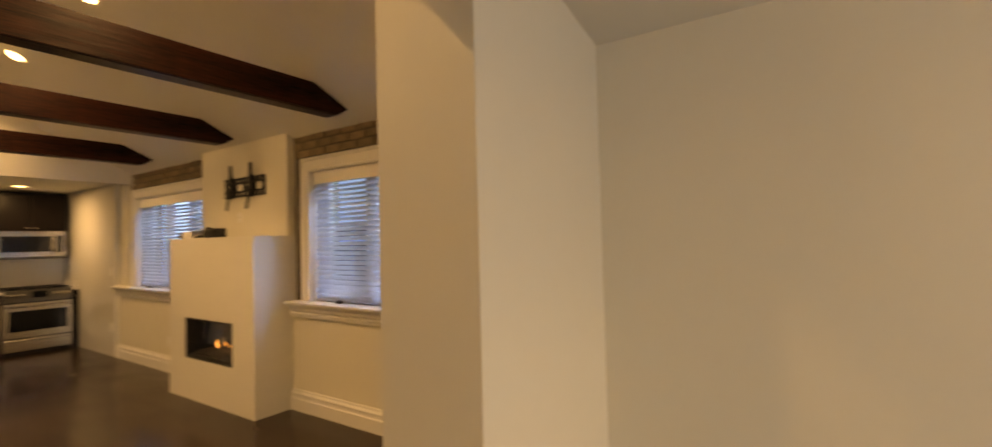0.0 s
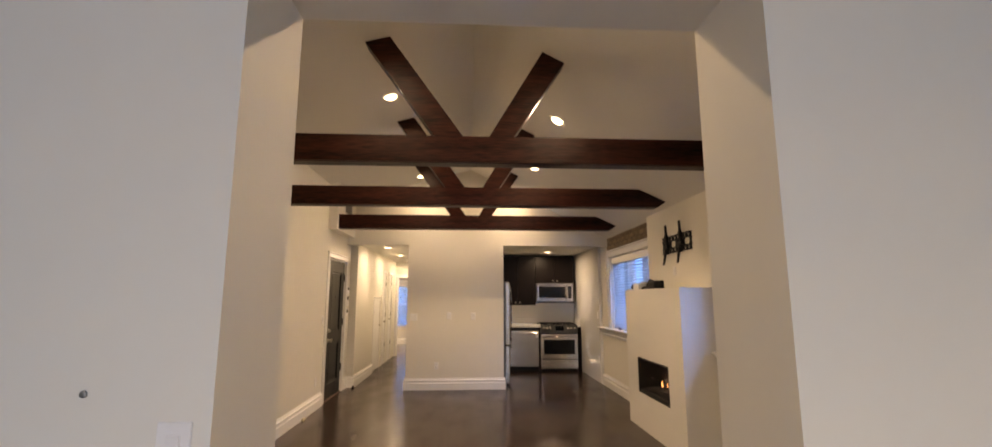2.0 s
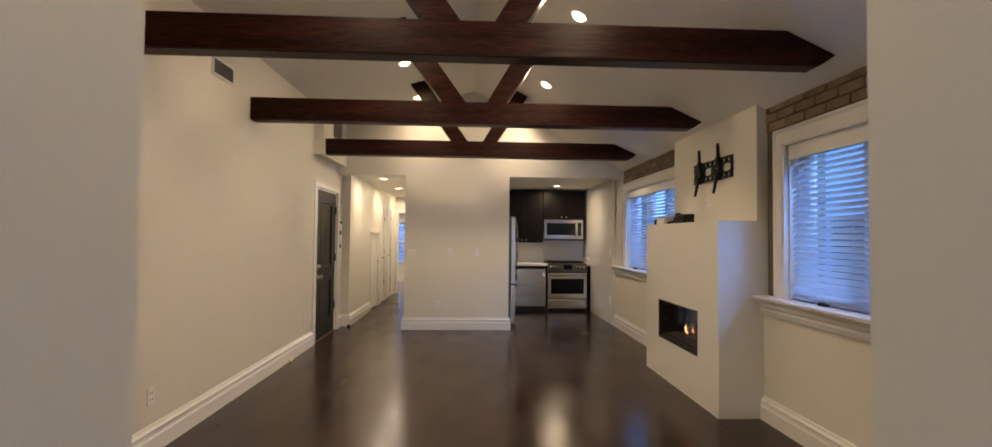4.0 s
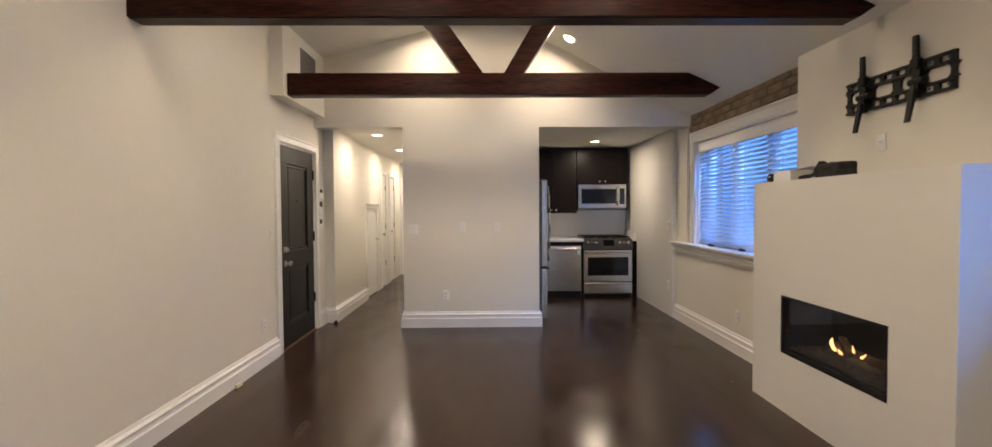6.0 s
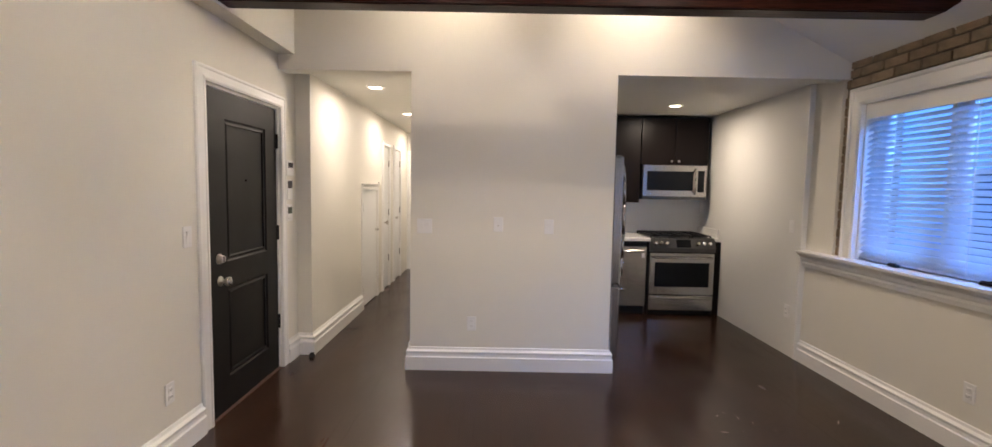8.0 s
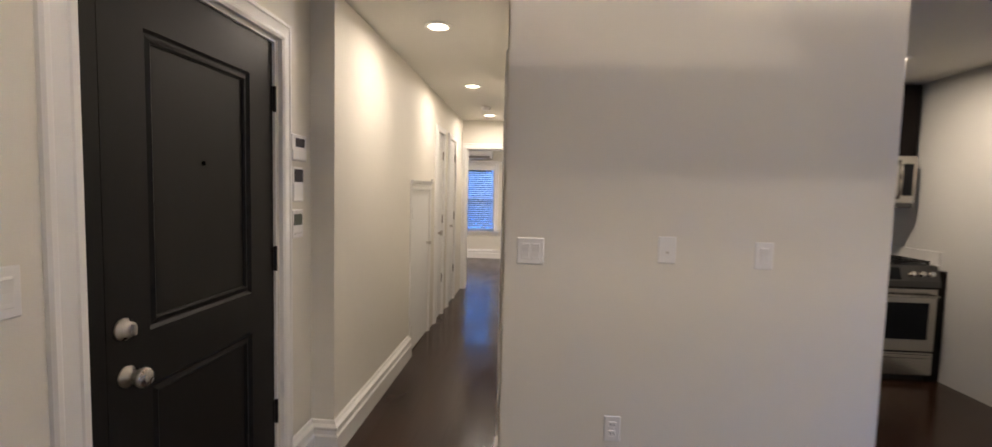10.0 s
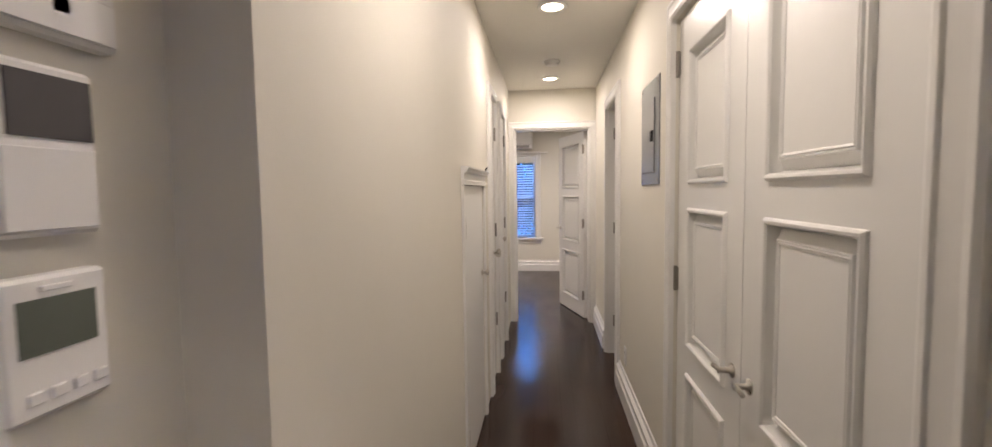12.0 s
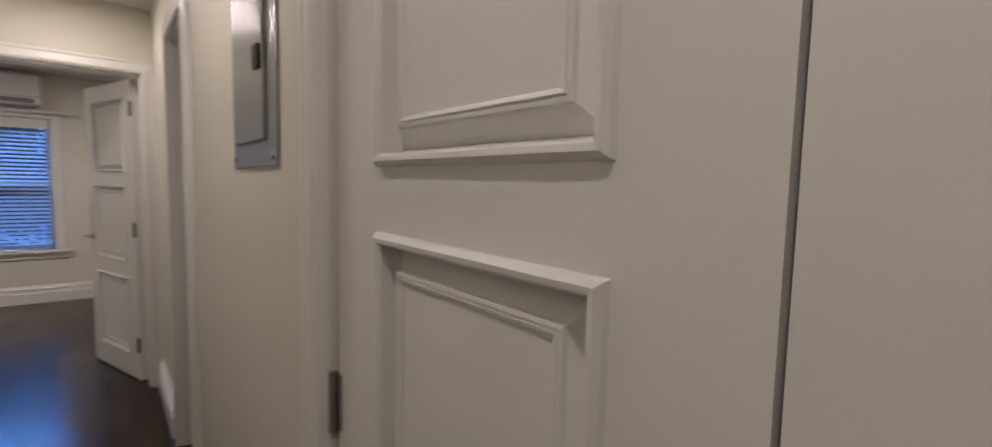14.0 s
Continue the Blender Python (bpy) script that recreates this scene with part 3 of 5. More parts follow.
# thin near-black sheet that paints shade into the gaps round the doors
solid("trim", boxes((HALL_W - 0.06, HALL_W - 0.055, 9.72, 12.0, 0.0, 2.05)), GAPSHADE, "near-black sheet painting the shade behind the closet doors", "gap")

# bathroom door folded back into the dark room, with its hinges on the far jamb
bath_door = panel_door("door_8", "white bathroom door swung open into the dark room", Matrix.Translation((-0.855, 11.645, 0)) @ pose(0, 0, 0, 0, 0, 0) @ Matrix.Translation((0, -0.04, 0)), 0.58, 2.0, THREE, DOORWHITE, PANEL_RING, stile=0.12)
for z in (0.28, 1.06, 1.83):
    h = part("hinge", boxes((-0.93, -0.857, 11.641, 11.648, z - 0.045, z + 0.045)), HINGEMETAL, bath_door)
    part("hinge_pin", rod((-0.868, 11.600, z - 0.05), (-0.868, 11.600, z + 0.05), 0.008, seg=10), HINGEMETAL, h)
solid("floor_bathroom", boxes((-0.86, -0.25, 10.5, 12.2, 0.0, 0.006)), BATHTILE, "dark slate bathroom floor", "floor")

# ---- roof beams ----
def truss(y, left):
    tr = thing("roof_truss", "dark mahogany tie beam with a V of two braces", "beam", (RIDGE_X, y, 2.494), group="roof trusses")
    d = 0.14
    part("tie_beam", prism([(left, 2.494), (2.20, 2.494), (2.292, 2.556), (1.985, 2.698), (left, 2.698)], "y", y, y + d), BEAMWOOD, tr)
    part("brace", prism([(-0.215, 2.698), (0.005, 2.698), (-0.575, roof_z(-0.575)), (-0.765, roof_z(-0.765))], "y", y + 0.004, y + d - 0.004), BEAMWOOD, tr)
    part("brace", prism([(0.205, 2.698), (0.395, 2.698), (0.80, roof_z(0.80)), (0.625, roof_z(0.625))], "y", y + 0.004, y + d - 0.004), BEAMWOOD, tr)
    part("ceiling_strip", prism([(left, 2.489), (2.19, 2.489), (2.19, 2.494), (left, 2.494)], "y", y + 0.012, y + d - 0.012), BEAMWOOD, tr)
    for bx, bz in ((2.12, 2.60),):
        part("bolt_plug", rod((bx, y - 0.003, bz), (bx, y + 0.01, bz), 0.012, seg=10), BLACKMETAL, tr)


truss(3.28, -3.29)
truss(5.0, WEST)
truss(6.865, WEST)

# ---- lamps ----
def downlight(x, y, z, tilt, watts, group, color=LAMP_COLOR):
    m = Matrix.Translation((x, y, z)) @ pose(0, 0, 0, 180, tilt, 0)
    d = thing("downlight", "round white recessed downlight, lit", "ceiling light", m, group=group)
    part("trim_ring", lathe([(0.0585, -0.002), (0.062, 0.006), (0.082, 0.005), (0.086, -0.002)], m=Matrix.Identity(4)), TRIM, d, local=True)
    k = 1.0 if tilt else 0.3
    part("lens", lathe([(0.058, 0.0), (0.056, 0.010 * k), (0.046, 0.020 * k), (0.026, 0.026 * k), (0.008, 0.027 * k)]), LAMPGLOW, d, "glowing lens", local=True)
    lamp = new("downlight_light", bpy.data.lights.new("downlight_light", "AREA"))
    lamp.data.shape, lamp.data.size, lamp.data.energy, lamp.data.color = "DISK", 0.065, watts, color
    lamp.data.spread = radians(168 if tilt else 180)
    lamp.matrix_basis = Matrix.Translation((x, y, z)) @ pose(0, 0, 0, 0, tilt, 0) @ Matrix.Translation((0, 0, -0.034))
    lamp["label"] = "light of the downlight"


LEFT_TILT, RIGHT_TILT = -math.degrees(math.atan(LEFT_SLOPE)), -math.degrees(math.atan(RIGHT_SLOPE))
for y in (2.3, 4.34, 6.12, 7.5):
    for x, tilt in ((-0.735, LEFT_TILT), (0.94, RIGHT_TILT)):
        downlight(x, y, roof_z(x), tilt, LAMP_WATTS * (0.6 if y > 7 else 1.0), "vaulted ceiling downlights")
for y in (8.72, 10.36, 12.1):
    downlight(-1.44, y, CEIL, 0, LAMP_WATTS * 0.66, "hall downlights", (1.0, 0.885, 0.78))
# unseen pair, added because the bedroom came out too dark
for x, y in ((-1.0, 14.2), (-2.8, 14.2)):
    downlight(x, y, 2.41, 0, LAMP_WATTS * 2.3, "bedroom downlights", (1.0, 0.885, 0.78))
# unseen globe lamp, added to brighten the soffit and front room walls
pl = thing("added_pendant", "unseen globe lamp added to light the front room", "pendant lamp", (0.0, -1.4, 2.53))
part("ceiling_rose", lathe([(0.06, 2.53), (0.06, 2.52), (0.02, 2.50)], m=Matrix.Translation((0.0, -1.4, 0))), TRIM, pl)
part("cord", rod((0.0, -1.4, 2.51), (0.0, -1.4, 1.87), 0.004, seg=8), TRIM, pl)
globe_bm = bmesh.new()
bmesh.ops.create_uvsphere(globe_bm, u_segments=24, v_segments=14, radius=0.12, matrix=Matrix.Translation((0.0, -1.4, 1.75)))
shade = part("globe", globe_bm, LAMPGLOW, pl, "glowing globe of the added lamp", smooth=True)
shade.visible_shadow = False
bulb = new("added_pendant_light", bpy.data.lights.new("added_pendant_light", "POINT"))
bulb.data.energy, bulb.data.color, bulb.data.shadow_soft_size = 16, LAMP_COLOR, 0.12
bulb.location = (0.0, -1.4, 1.75)
downlight(1.644, 9.41, CEIL, 0, LAMP_WATTS * 1.2, "kitchen downlight")
det = thing("smoke_detector", "round white smoke detector on the hall ceiling", "smoke detector", (-1.43, 11.5, CEIL))
part("base", lathe([(0.062, 0), (0.062, -0.012), (0.058, -0.016)], m=Matrix.Translation((-1.43, 11.5, CEIL))), PLASTIC, det)
part("cover", lathe([(0.054, -0.016), (0.050, -0.034), (0.030, -0.038)], m=Matrix.Translation((-1.43, 11.5, CEIL))), PLASTIC, det)

# ---- windows ----
def blind(name, label, axis, lo, hi, z0, z1, at, face, tilt, gap=0.042, wide=0.05):
    """Slatted blind; axis 'y' hangs along y at x = at, axis 'x' along x at y = at. face: the way into the room along the other axis."""
    base = {"y": (at, (lo + hi) / 2, z0), "x": ((lo + hi) / 2, at, z0)}[axis]
    b = thing(name, label, "window blind", Matrix.Translation(base) @ (pose(0, 0, 0, 0, 0, 90) if axis == "y" else Matrix.Identity(4)))
    half, rise = (hi - lo) / 2, z1 - z0
    part("valance", boxes((-half, half, face * 0.03 - 0.006, face * 0.03 + 0.006, rise - 0.100, rise), bevel=0.003), TRIM, b, local=True)
    part("head_rail", boxes((-half + 0.01, half - 0.01, -0.02, 0.02, rise - 0.04, rise - 0.002)), TRIM, b, local=True)
    part("bottom_rail", boxes((-half, half, -0.025, 0.025, 0.004, 0.022), bevel=0.004), BLIND, b, local=True)
    count = int((rise - 0.13) / gap)
    slat = None
    for i in range(count):
        z = 0.045 + i * gap
        m = Matrix.Translation((0, 0, z)) @ pose(0, 0, 0, tilt, 0, 0)
        if slat is None:
            bm = bmesh.new()
            prof = [(-wide / 2, -0.003), (-wide / 4, 0.0), (0, 0.0012), (wide / 4, 0.0), (wide / 2, -0.003)]
            top = [(a, c + 0.0012) for a, c in prof]
            ends = [[bm.verts.new((s * half, a, c)) for a, c in prof + top[::-1]] for s in (-1, 1)]
            k = len(ends[0])
            for j in range(k):
                bm.faces.new((ends[0][j], ends[0][(j + 1) % k], ends[1][(j + 1) % k], ends[1][j]))
            bm.faces.new(ends[0])
            bm.faces.new(ends[1])
            slat = part("slat", bm, BLIND, b, local=True)
            ob = slat
        else:
            ob = new("slat", slat.data)
            ob.parent = b
        ob.matrix_basis = m
    for s in (-0.72, -0.1, 0.1, 0.72) if half > 0.6 else (-0.6, 0.6):
        part("ladder_cord", boxes((s * half - 0.002, s * half + 0.002, face * 0.026 - 0.001, face * 0.026 + 0.001, 0.01, rise - 0.05)), TRIM, b, local=True)
    return b


def side_window(n, y0, y1):
    win = thing("window_%d" % n, "white-framed window of three casements with a blue dusk view", "window", (2.6, (y0 + y1) / 2, SILL), kind="structure")
    f = part("window_frame", boxes((2.52, 2.66, y0, y0 + 0.035, SILL, HEAD), (2.52, 2.66, y1 - 0.035, y1, SILL, HEAD), (2.52, 2.66, y0 + 0.035, y1 - 0.035, SILL, SILL + 0.04), (2.52, 2.66, y0 + 0.035, y1 - 0.035, HEAD - 0.035, HEAD)), TRIM, win)
    third = (y1 - y0) / 3
    for i in range(3):
        a, b = y0 + i * third + (0.035 if i == 0 else 0.012), y0 + (i + 1) * third - (0.035 if i == 2 else 0.012)
        s = part("sash", sweep([(2.56, a, SILL + 0.04), (2.56, b, SILL + 0.04), (2.56, b, HEAD - 0.035), (2.56, a, HEAD - 0.035)], [(0, 0), (0.045, 0.004), (0.055, 0.02), (0.055, 0.045), (0, 0.045)], (1, 0, 0), closed=True), TRIM, win)
        g = part("pane", boxes((2.585, 2.589, a + 0.05, b - 0.05, SILL + 0.09, HEAD - 0.085)), GLASS, s, "clear glass")
        g.visible_shadow = False
        if i:
            part("mullion", boxes((2.53, 2.65, a - 0.024, a, SILL + 0.04, HEAD - 0.035)), TRIM, win)
    # reveal lining
    part("reveal", boxes((2.462, 2.52, y0, y0 + 0.012, SILL, HEAD), (2.462, 2.52, y1 - 0.012, y1, SILL, HEAD), (2.462, 2.52, y0 + 0.012, y1 - 0.012, HEAD - 0.012, HEAD)), TRIM, win)
    prof = [(0, 0), (0, 0.022), (0.02, 0.028), (0.04, 0.024), (0.10, 0.018), (0.108, 0.026), (0.125, 0.026), (0.135, 0.014), (0.135, 0)]
    part("window_casing", sweep([(2.46, y1, SILL), (2.46, y1, HEAD), (2.46, y0, HEAD), (2.46, y0, SILL)], [(a, b * 1.6) for a, b in prof][::-1], (-1, 0, 0)), TRIM, win)
    for i in range(3):
        yc = y0 + (i + 0.5) * third - 0.05
        c = thing("window_crank", "dark bronze casement operator folded on the sill", "window crank", (2.455, yc, SILL), group="window cranks")
        part("housing", boxes((2.43, 2.47, yc - 0.035, yc + 0.035, SILL, SILL + 0.018), bevel=0.005), BLACKMETAL, c)
        part("crank_arm", rail_bar([(2.435, yc + 0.02, SILL + 0.022), (2.422, yc - 0.03, SILL + 0.024), (2.418, yc - 0.055, SILL + 0.030)], 0.005), BLACKMETAL, c)
    blind("window_blind", "white two-inch slatted blind let down over the window", "y", y0 + 0.016, y1 - 0.016, SILL + 0.005, HEAD - 0.014, 2.492, 1, -41)
    # added lamp outside, above the head, strong enough to make the slats glow blue
    daylight("window_daylight", look((3.35, (y0 + y1) / 2, HEAD + 0.55), (2.5, (y0 + y1) / 2, (SILL + HEAD) / 2)), y1 - y0, 0.8, 260, (0.10, 0.33, 1.0))
    return win


def ledge(y0, y1, left_end=True):
    prof = [(0, 0), (0.018, 0.0), (0.024, 0.03), (0.018, 0.045), (0.03, 0.06), (0.034, 0.085), (0.05, 0.095), (0.058, 0.11), (0.075, 0.12), (0.078, 0.14), (0.0, 0.142)]
    return solid("trim", sweep([(EAST, y1, SILL - 0.142), (EAST, y0, SILL - 0.142)], [(-a * 1.25, b) for a, b in prof], (0, 0, 1)), TRIM, "white moulded window ledge", "window ledge")


side_window(1, *W1)
side_window(2, *W2)
for y0, y1 in ((SOUTH, 4.235), (5.82, 8.26)):
    ledge(y0, y1)
    solid("trim", boxes((2.42, 2.52, y0, min(y1, 7.94), SILL - 0.022, SILL)), TRIM, "white window stool board", "window sill")

bw = thing("window_3", "white double-hung bedroom window", "window", ((BW[0] + BW[1]) / 2, 15.88, BW[2]), kind="structure")
midz = (BW[2] + BW[3]) / 2
part("window_frame", sweep([(BW[0], 15.86, BW[2]), (BW[1], 15.86, BW[2]), (BW[1], 15.86, BW[3]), (BW[0], 15.86, BW[3])], [(0, 0), (0, 0.08), (-0.04, 0.08), (-0.04, 0)], (0, 1, 0), closed=True), TRIM, bw)
part("meeting_rail", boxes((BW[0], BW[1], 15.88, 15.92, midz - 0.025, midz + 0.025)), TRIM, bw)
for a, b in ((BW[2], midz), (midz, BW[3])):
    g = part("pane", boxes((BW[0] + 0.03, BW[1] - 0.03, 15.90, 15.904, a + 0.03, b - 0.03)), GLASS, bw, "clear glass")
    g.visible_shadow = False
part("window_casing", sweep([(BW[0], 15.8, BW[2]), (BW[0], 15.8, BW[3]), (BW[1], 15.8, BW[3]), (BW[1], 15.8, BW[2])], CASING[::-1], (0, -1, 0)), TRIM, bw)
part("window_sill", boxes((BW[0] - 0.13, BW[1] + 0.13, 15.74, 15.80, BW[2] - 0.035, BW[2]), (BW[0] - 0.1, BW[1] + 0.1, 15.78, 15.80, BW[2] - 0.10, BW[2] - 0.035), bevel=0.004), TRIM, bw)
blind("window_blind", "white slatted blind over the bedroom window", "x", BW[0] + 0.01, BW[1] - 0.01, BW[2] + 0.004, BW[3] - 0.004, 15.835, -1, 30)
# added lamp above the bedroom window, so that its slats glow
daylight("window_daylight", look(((BW[0] + BW[1]) / 2, 16.75, BW[3] + 0.6), ((BW[0] + BW[1]) / 2, 15.9, midz)), 0.9, 0.8, 360, (0.14, 0.38, 1.0))
ac = thing("air_conditioner", "white wall-mounted split air conditioner", "air conditioner", (-2.1, 15.7, 2.05))
part("body", boxes((-2.55, -1.70, 15.60, 15.80, 2.06, 2.36), bevel=0.02, seg=2), PLASTIC, ac)
part("louvre", boxes((-2.50, -1.75, 15.592, 15.602, 2.075, 2.12), bevel=0.002), GRILLE, ac)
part("seam", boxes((-2.549, -1.701, 15.597, 15.6, 2.135, 2.139)), GRILLE, ac)
cr = thing("curtain_rod", "white curtain rod above the bedroom window", "curtain rod", (-2.1, 15.72, 2.0))
part("rod", rod((-2.75, 15.72, 2.0), (-1.44, 15.72, 2.0), 0.010, seg=10), TRIM, cr)
for x in (-2.7, -1.5):
    part("bracket", boxes((x - 0.01, x + 0.01, 15.72, 15.80, 1.985, 2.015)), TRIM, cr)
fw = thing("window_4", "plain front room window", "window", (-0.2, -3.1, 0.5), kind="structure")
part("window_frame", sweep([(-1.7, -3.12, 0.5), (1.3, -3.12, 0.5), (1.3, -3.12, 2.2), (-1.7, -3.12, 2.2)], [(0, 0), (0, 0.08), (-0.05, 0.08), (-0.05, 0)], (0, 1, 0), closed=True), TRIM, fw)
g = part("pane", boxes((-1.65, 1.25, -3.09, -3.086, 0.55, 2.15)), GLASS, fw)
g.visible_shadow = False
daylight("window_daylight", look((-0.2, -3.2, 1.35), (-0.2, 0, 0.3)), 2.8, 1.6, 84, (0.25, 0.48, 1.0))

# ---- fireplace ----
FY0, FY1, FX = 4.235, 5.82, 2.05
HY0, HY1, HZ0, HZ1 = 4.59, 5.48, 0.40, 0.795
fp = thing("fireplace", "white painted masonry fireplace with a burning gas insert", "fireplace", (2.25, 5.03, 0))

hb = bmesh.new()
rings = [[hb.verts.new((x, y, z)) for y, z in r] for x in (FX, 2.46) for r in (((FY0, 0), (FY1, 0), (FY1, 1.575), (FY0, 1.575)), ((HY0, HZ0), (HY1, HZ0), (HY1, HZ1), (HY0, HZ1)))]
for p, q in ((0, 1), (2, 3), (0, 2), (1, 3)):
    for k in range(4):
        hb.faces.new((rings[p][k], rings[p][(k + 1) % 4], rings[q][(k + 1) % 4], rings[q][k]))
part("hearth_block", hb, FIREPAINT, fp)
part("chimney_breast", boxes((2.37, 2.46, FY0, FY1, 1.575, 2.62)), PLASTER, fp)
part("firebox", boxes((2.40, 2.45, HY0, HY1, HZ0, HZ1), (FX + 0.02, 2.40, HY0, HY0 + 0.012, HZ0, HZ1), (FX + 0.02, 2.40, HY1 - 0.012, HY1, HZ0, HZ1), (FX + 0.02, 2.40, HY0 + 0.012, HY1 - 0.012, HZ0, HZ0 + 0.03), (FX + 0.02, 2.40, HY0 + 0.012, HY1 - 0.012, HZ1 - 0.012, HZ1)), SOOT, fp, "black steel firebox")
part("insert_frame", sweep([(FX + 0.004, HY0, HZ0), (FX + 0.004, HY1, HZ0), (FX + 0.004, HY1, HZ1), (FX + 0.004, HY0, HZ1)], [(0, 0), (0, 0.02), (0.016, 0.02), (0.016, 0)], (1, 0, 0), closed=True), BLACKMETAL, fp, "black metal frame")
g = part("fire_glass", boxes((FX + 0.028, FX + 0.031, HY0 + 0.016, HY1 - 0.016, HZ0 + 0.03, HZ1 - 0.014)), FIREGLASS, fp, "clear fire glass")
g.visible_shadow = False
part("burner_tray", boxes((2.14, 2.34, HY0 + 0.06, HY1 - 0.06, HZ0 + 0.03, HZ0 + 0.055), bevel=0.006), SOOT, fp)
rng = random.Random(4)


def fire_log(a, b, r):
    bm = bmesh.new()
    a, b = Vector(a), Vector(b)
    q = (b - a).to_track_quat("Z", "Y").to_matrix().to_4x4()
    rings = []
    for i in range(9):
        s = i / 8
        rr = r * (0.9 + 0.25 * rng.random()) * (0.75 if i in (0, 8) else 1)
        rings.append([bm.verts.new(a.lerp(b, s) + q @ Vector((rr * (0.85 + 0.3 * rng.random()) * math.cos(k * math.pi / 5), rr * (0.85 + 0.3 * rng.random()) * math.sin(k * math.pi / 5), 0))) for k in range(10)])
    for p, o in zip(rings, rings[1:]):
        for k in range(10):
            bm.faces.new((p[k], p[(k + 1) % 10], o[(k + 1) % 10], o[k]))
    bm.faces.new(rings[0])
    bm.faces.new(rings[-1])
    return bm


FZ = HZ0 + 0.055
for a, b, r in (((2.27, 4.72, FZ + 0.03), (2.30, 5.34, FZ + 0.035), 0.032), ((2.17, 4.78, FZ + 0.025), (2.20, 5.10, FZ + 0.02), 0.024), ((2.19, 5.02, FZ + 0.05), (2.30, 5.24, FZ + 0.10), 0.026), ((2.30, 4.74, FZ + 0.09), (2.2, 4.95, FZ + 0.04), 0.022)):
    part("log", fire_log(a, b, r), LOG, fp, "charred ceramic log", smooth=True)

# bed of dark embers, heaped towards the back
embers = bmesh.new()
grid = [[embers.verts.new((2.10 + 0.27 * i / 14, HY0 + 0.04 + (HY1 - HY0 - 0.08) * j / 44,
                           HZ0 + 0.045 + 0.045 * math.sin(math.pi * min(1, i / 11)) * math.sin(math.pi * j / 44) ** 0.5 + 0.016 * noise.noise(Vector((i * 0.9, j * 0.8, 3.0))))) for j in range(45)] for i in range(15)]
for i in range(14):
    for j in range(44):
        embers.faces.new((grid[i][j], grid[i + 1][j], grid[i + 1][j + 1], grid[i][j + 1]))
skirt = [embers.verts.new((v.co.x, v.co.y, HZ0 + 0.031)) for v in grid[0]]
for j in range(44):
    embers.faces.new((grid[0][j], grid[0][j + 1], skirt[j + 1], skirt[j]))
part("ember_bed", embers, EMBER, fp, "bed of dark grey embers")


def flame(y, x, h, w, lean):
    bm = bmesh.new()
    rings = []
    for i in range(9):
        s = i / 8
        rr = w * (math.sin(math.pi * (0.18 + 0.82 * s)) ** 0.9) * (1 - 0.35 * s) + 0.001
        c = Vector((x + 0.006 * math.sin(5 * s + y * 9), y + lean * s * s + 0.012 * math.sin(6 * s + y * 20), FZ + 0.02 + h * s))
        rings.append([bm.verts.new(c + Vector((0.35 * rr * math.cos(k * math.pi / 4), rr * math.sin(k * math.pi / 4), 0))) for k in range(8)])
    for p, o in zip(rings, rings[1:]):
        for k in range(8):
            bm.faces.new((p[k], p[(k + 1) % 8], o[(k + 1) % 8], o[k]))
    bm.faces.new(rings[0])
    bm.faces.new(rings[-1])
    return bm


for y, x, h, w, lean in ((5.225, 2.24, 0.085, 0.022, 0.03), (5.16, 2.25, 0.055, 0.016, -0.03), (5.135, 2.22, 0.035, 0.02, 0.02), (5.035, 2.22, 0.09, 0.017, 0.015), (5.005, 2.25, 0.06, 0.014, -0.02), (4.90, 2.20, 0.03, 0.016, 0.012), (4.86, 2.20, 0.018, 0.03, 0.01), (4.745, 2.24, 0.06, 0.012, 0.01), (4.68, 2.21, 0.02, 0.022, 0.0)):
    part("flame", flame(y, x, h, w, lean), FLAME, fp, "orange gas flame", smooth=True)
fl = new("fire_light", bpy.data.lights.new("fire_light", "POINT"))
fl.data.energy, fl.data.color, fl.data.shadow_soft_size = 0.15, (1.0, 0.45, 0.12), 0.04
fl.location = (2.2, 5.05, FZ + 0.16)

# ---- television mount ----
tv = thing("tv_mount", "black steel tilting television wall mount, empty", "tv mount", (2.35, 4.93, 1.85))
TY0, TY1 = 4.58, 5.30
for lo, hi in ((2.112, 2.172), (1.978, 2.038)):
    rail = boxes((2.346, 2.37, TY0, TY1, hi - 0.014, hi), (2.346, 2.37, TY0, TY1, lo, lo + 0.014))
    for i in range(9):
        y = TY0 + i * (TY1 - TY0 - 0.034) / 8
        boxes((2.354, 2.369, y, y + 0.034, lo + 0.014, hi - 0.014), bm=rail)
    part("wall_rail", rail, BLACKMETAL, tv, "black slotted steel rail")
for y, wide in ((TY0, 0.03), (4.745, 0.05), (4.90, 0.055), (5.085, 0.05), (TY1 - 0.03, 0.03)):
    web = boxes((2.356, 2.369, y, y + wide, 2.038, 2.112))
    for s0, z in ((1, 2.038), (-1, 2.112)):
        for side, ye in ((-1, y), (1, y + wide)):
            prism([(ye, z), (ye + side * 0.018, z), (ye, z + s0 * 0.018)], "x", 2.356, 2.369, bm=web)
    part("wall_plate", web, BLACKMETAL, tv)
for y in (TY0 + 0.03, 4.72, 4.94, 5.12, TY1 - 0.04):
    for z in (2.142, 2.008):
        part("screw", rod((2.350, y, z), (2.354, y, z), 0.009, seg=8), STEELDARK, tv)
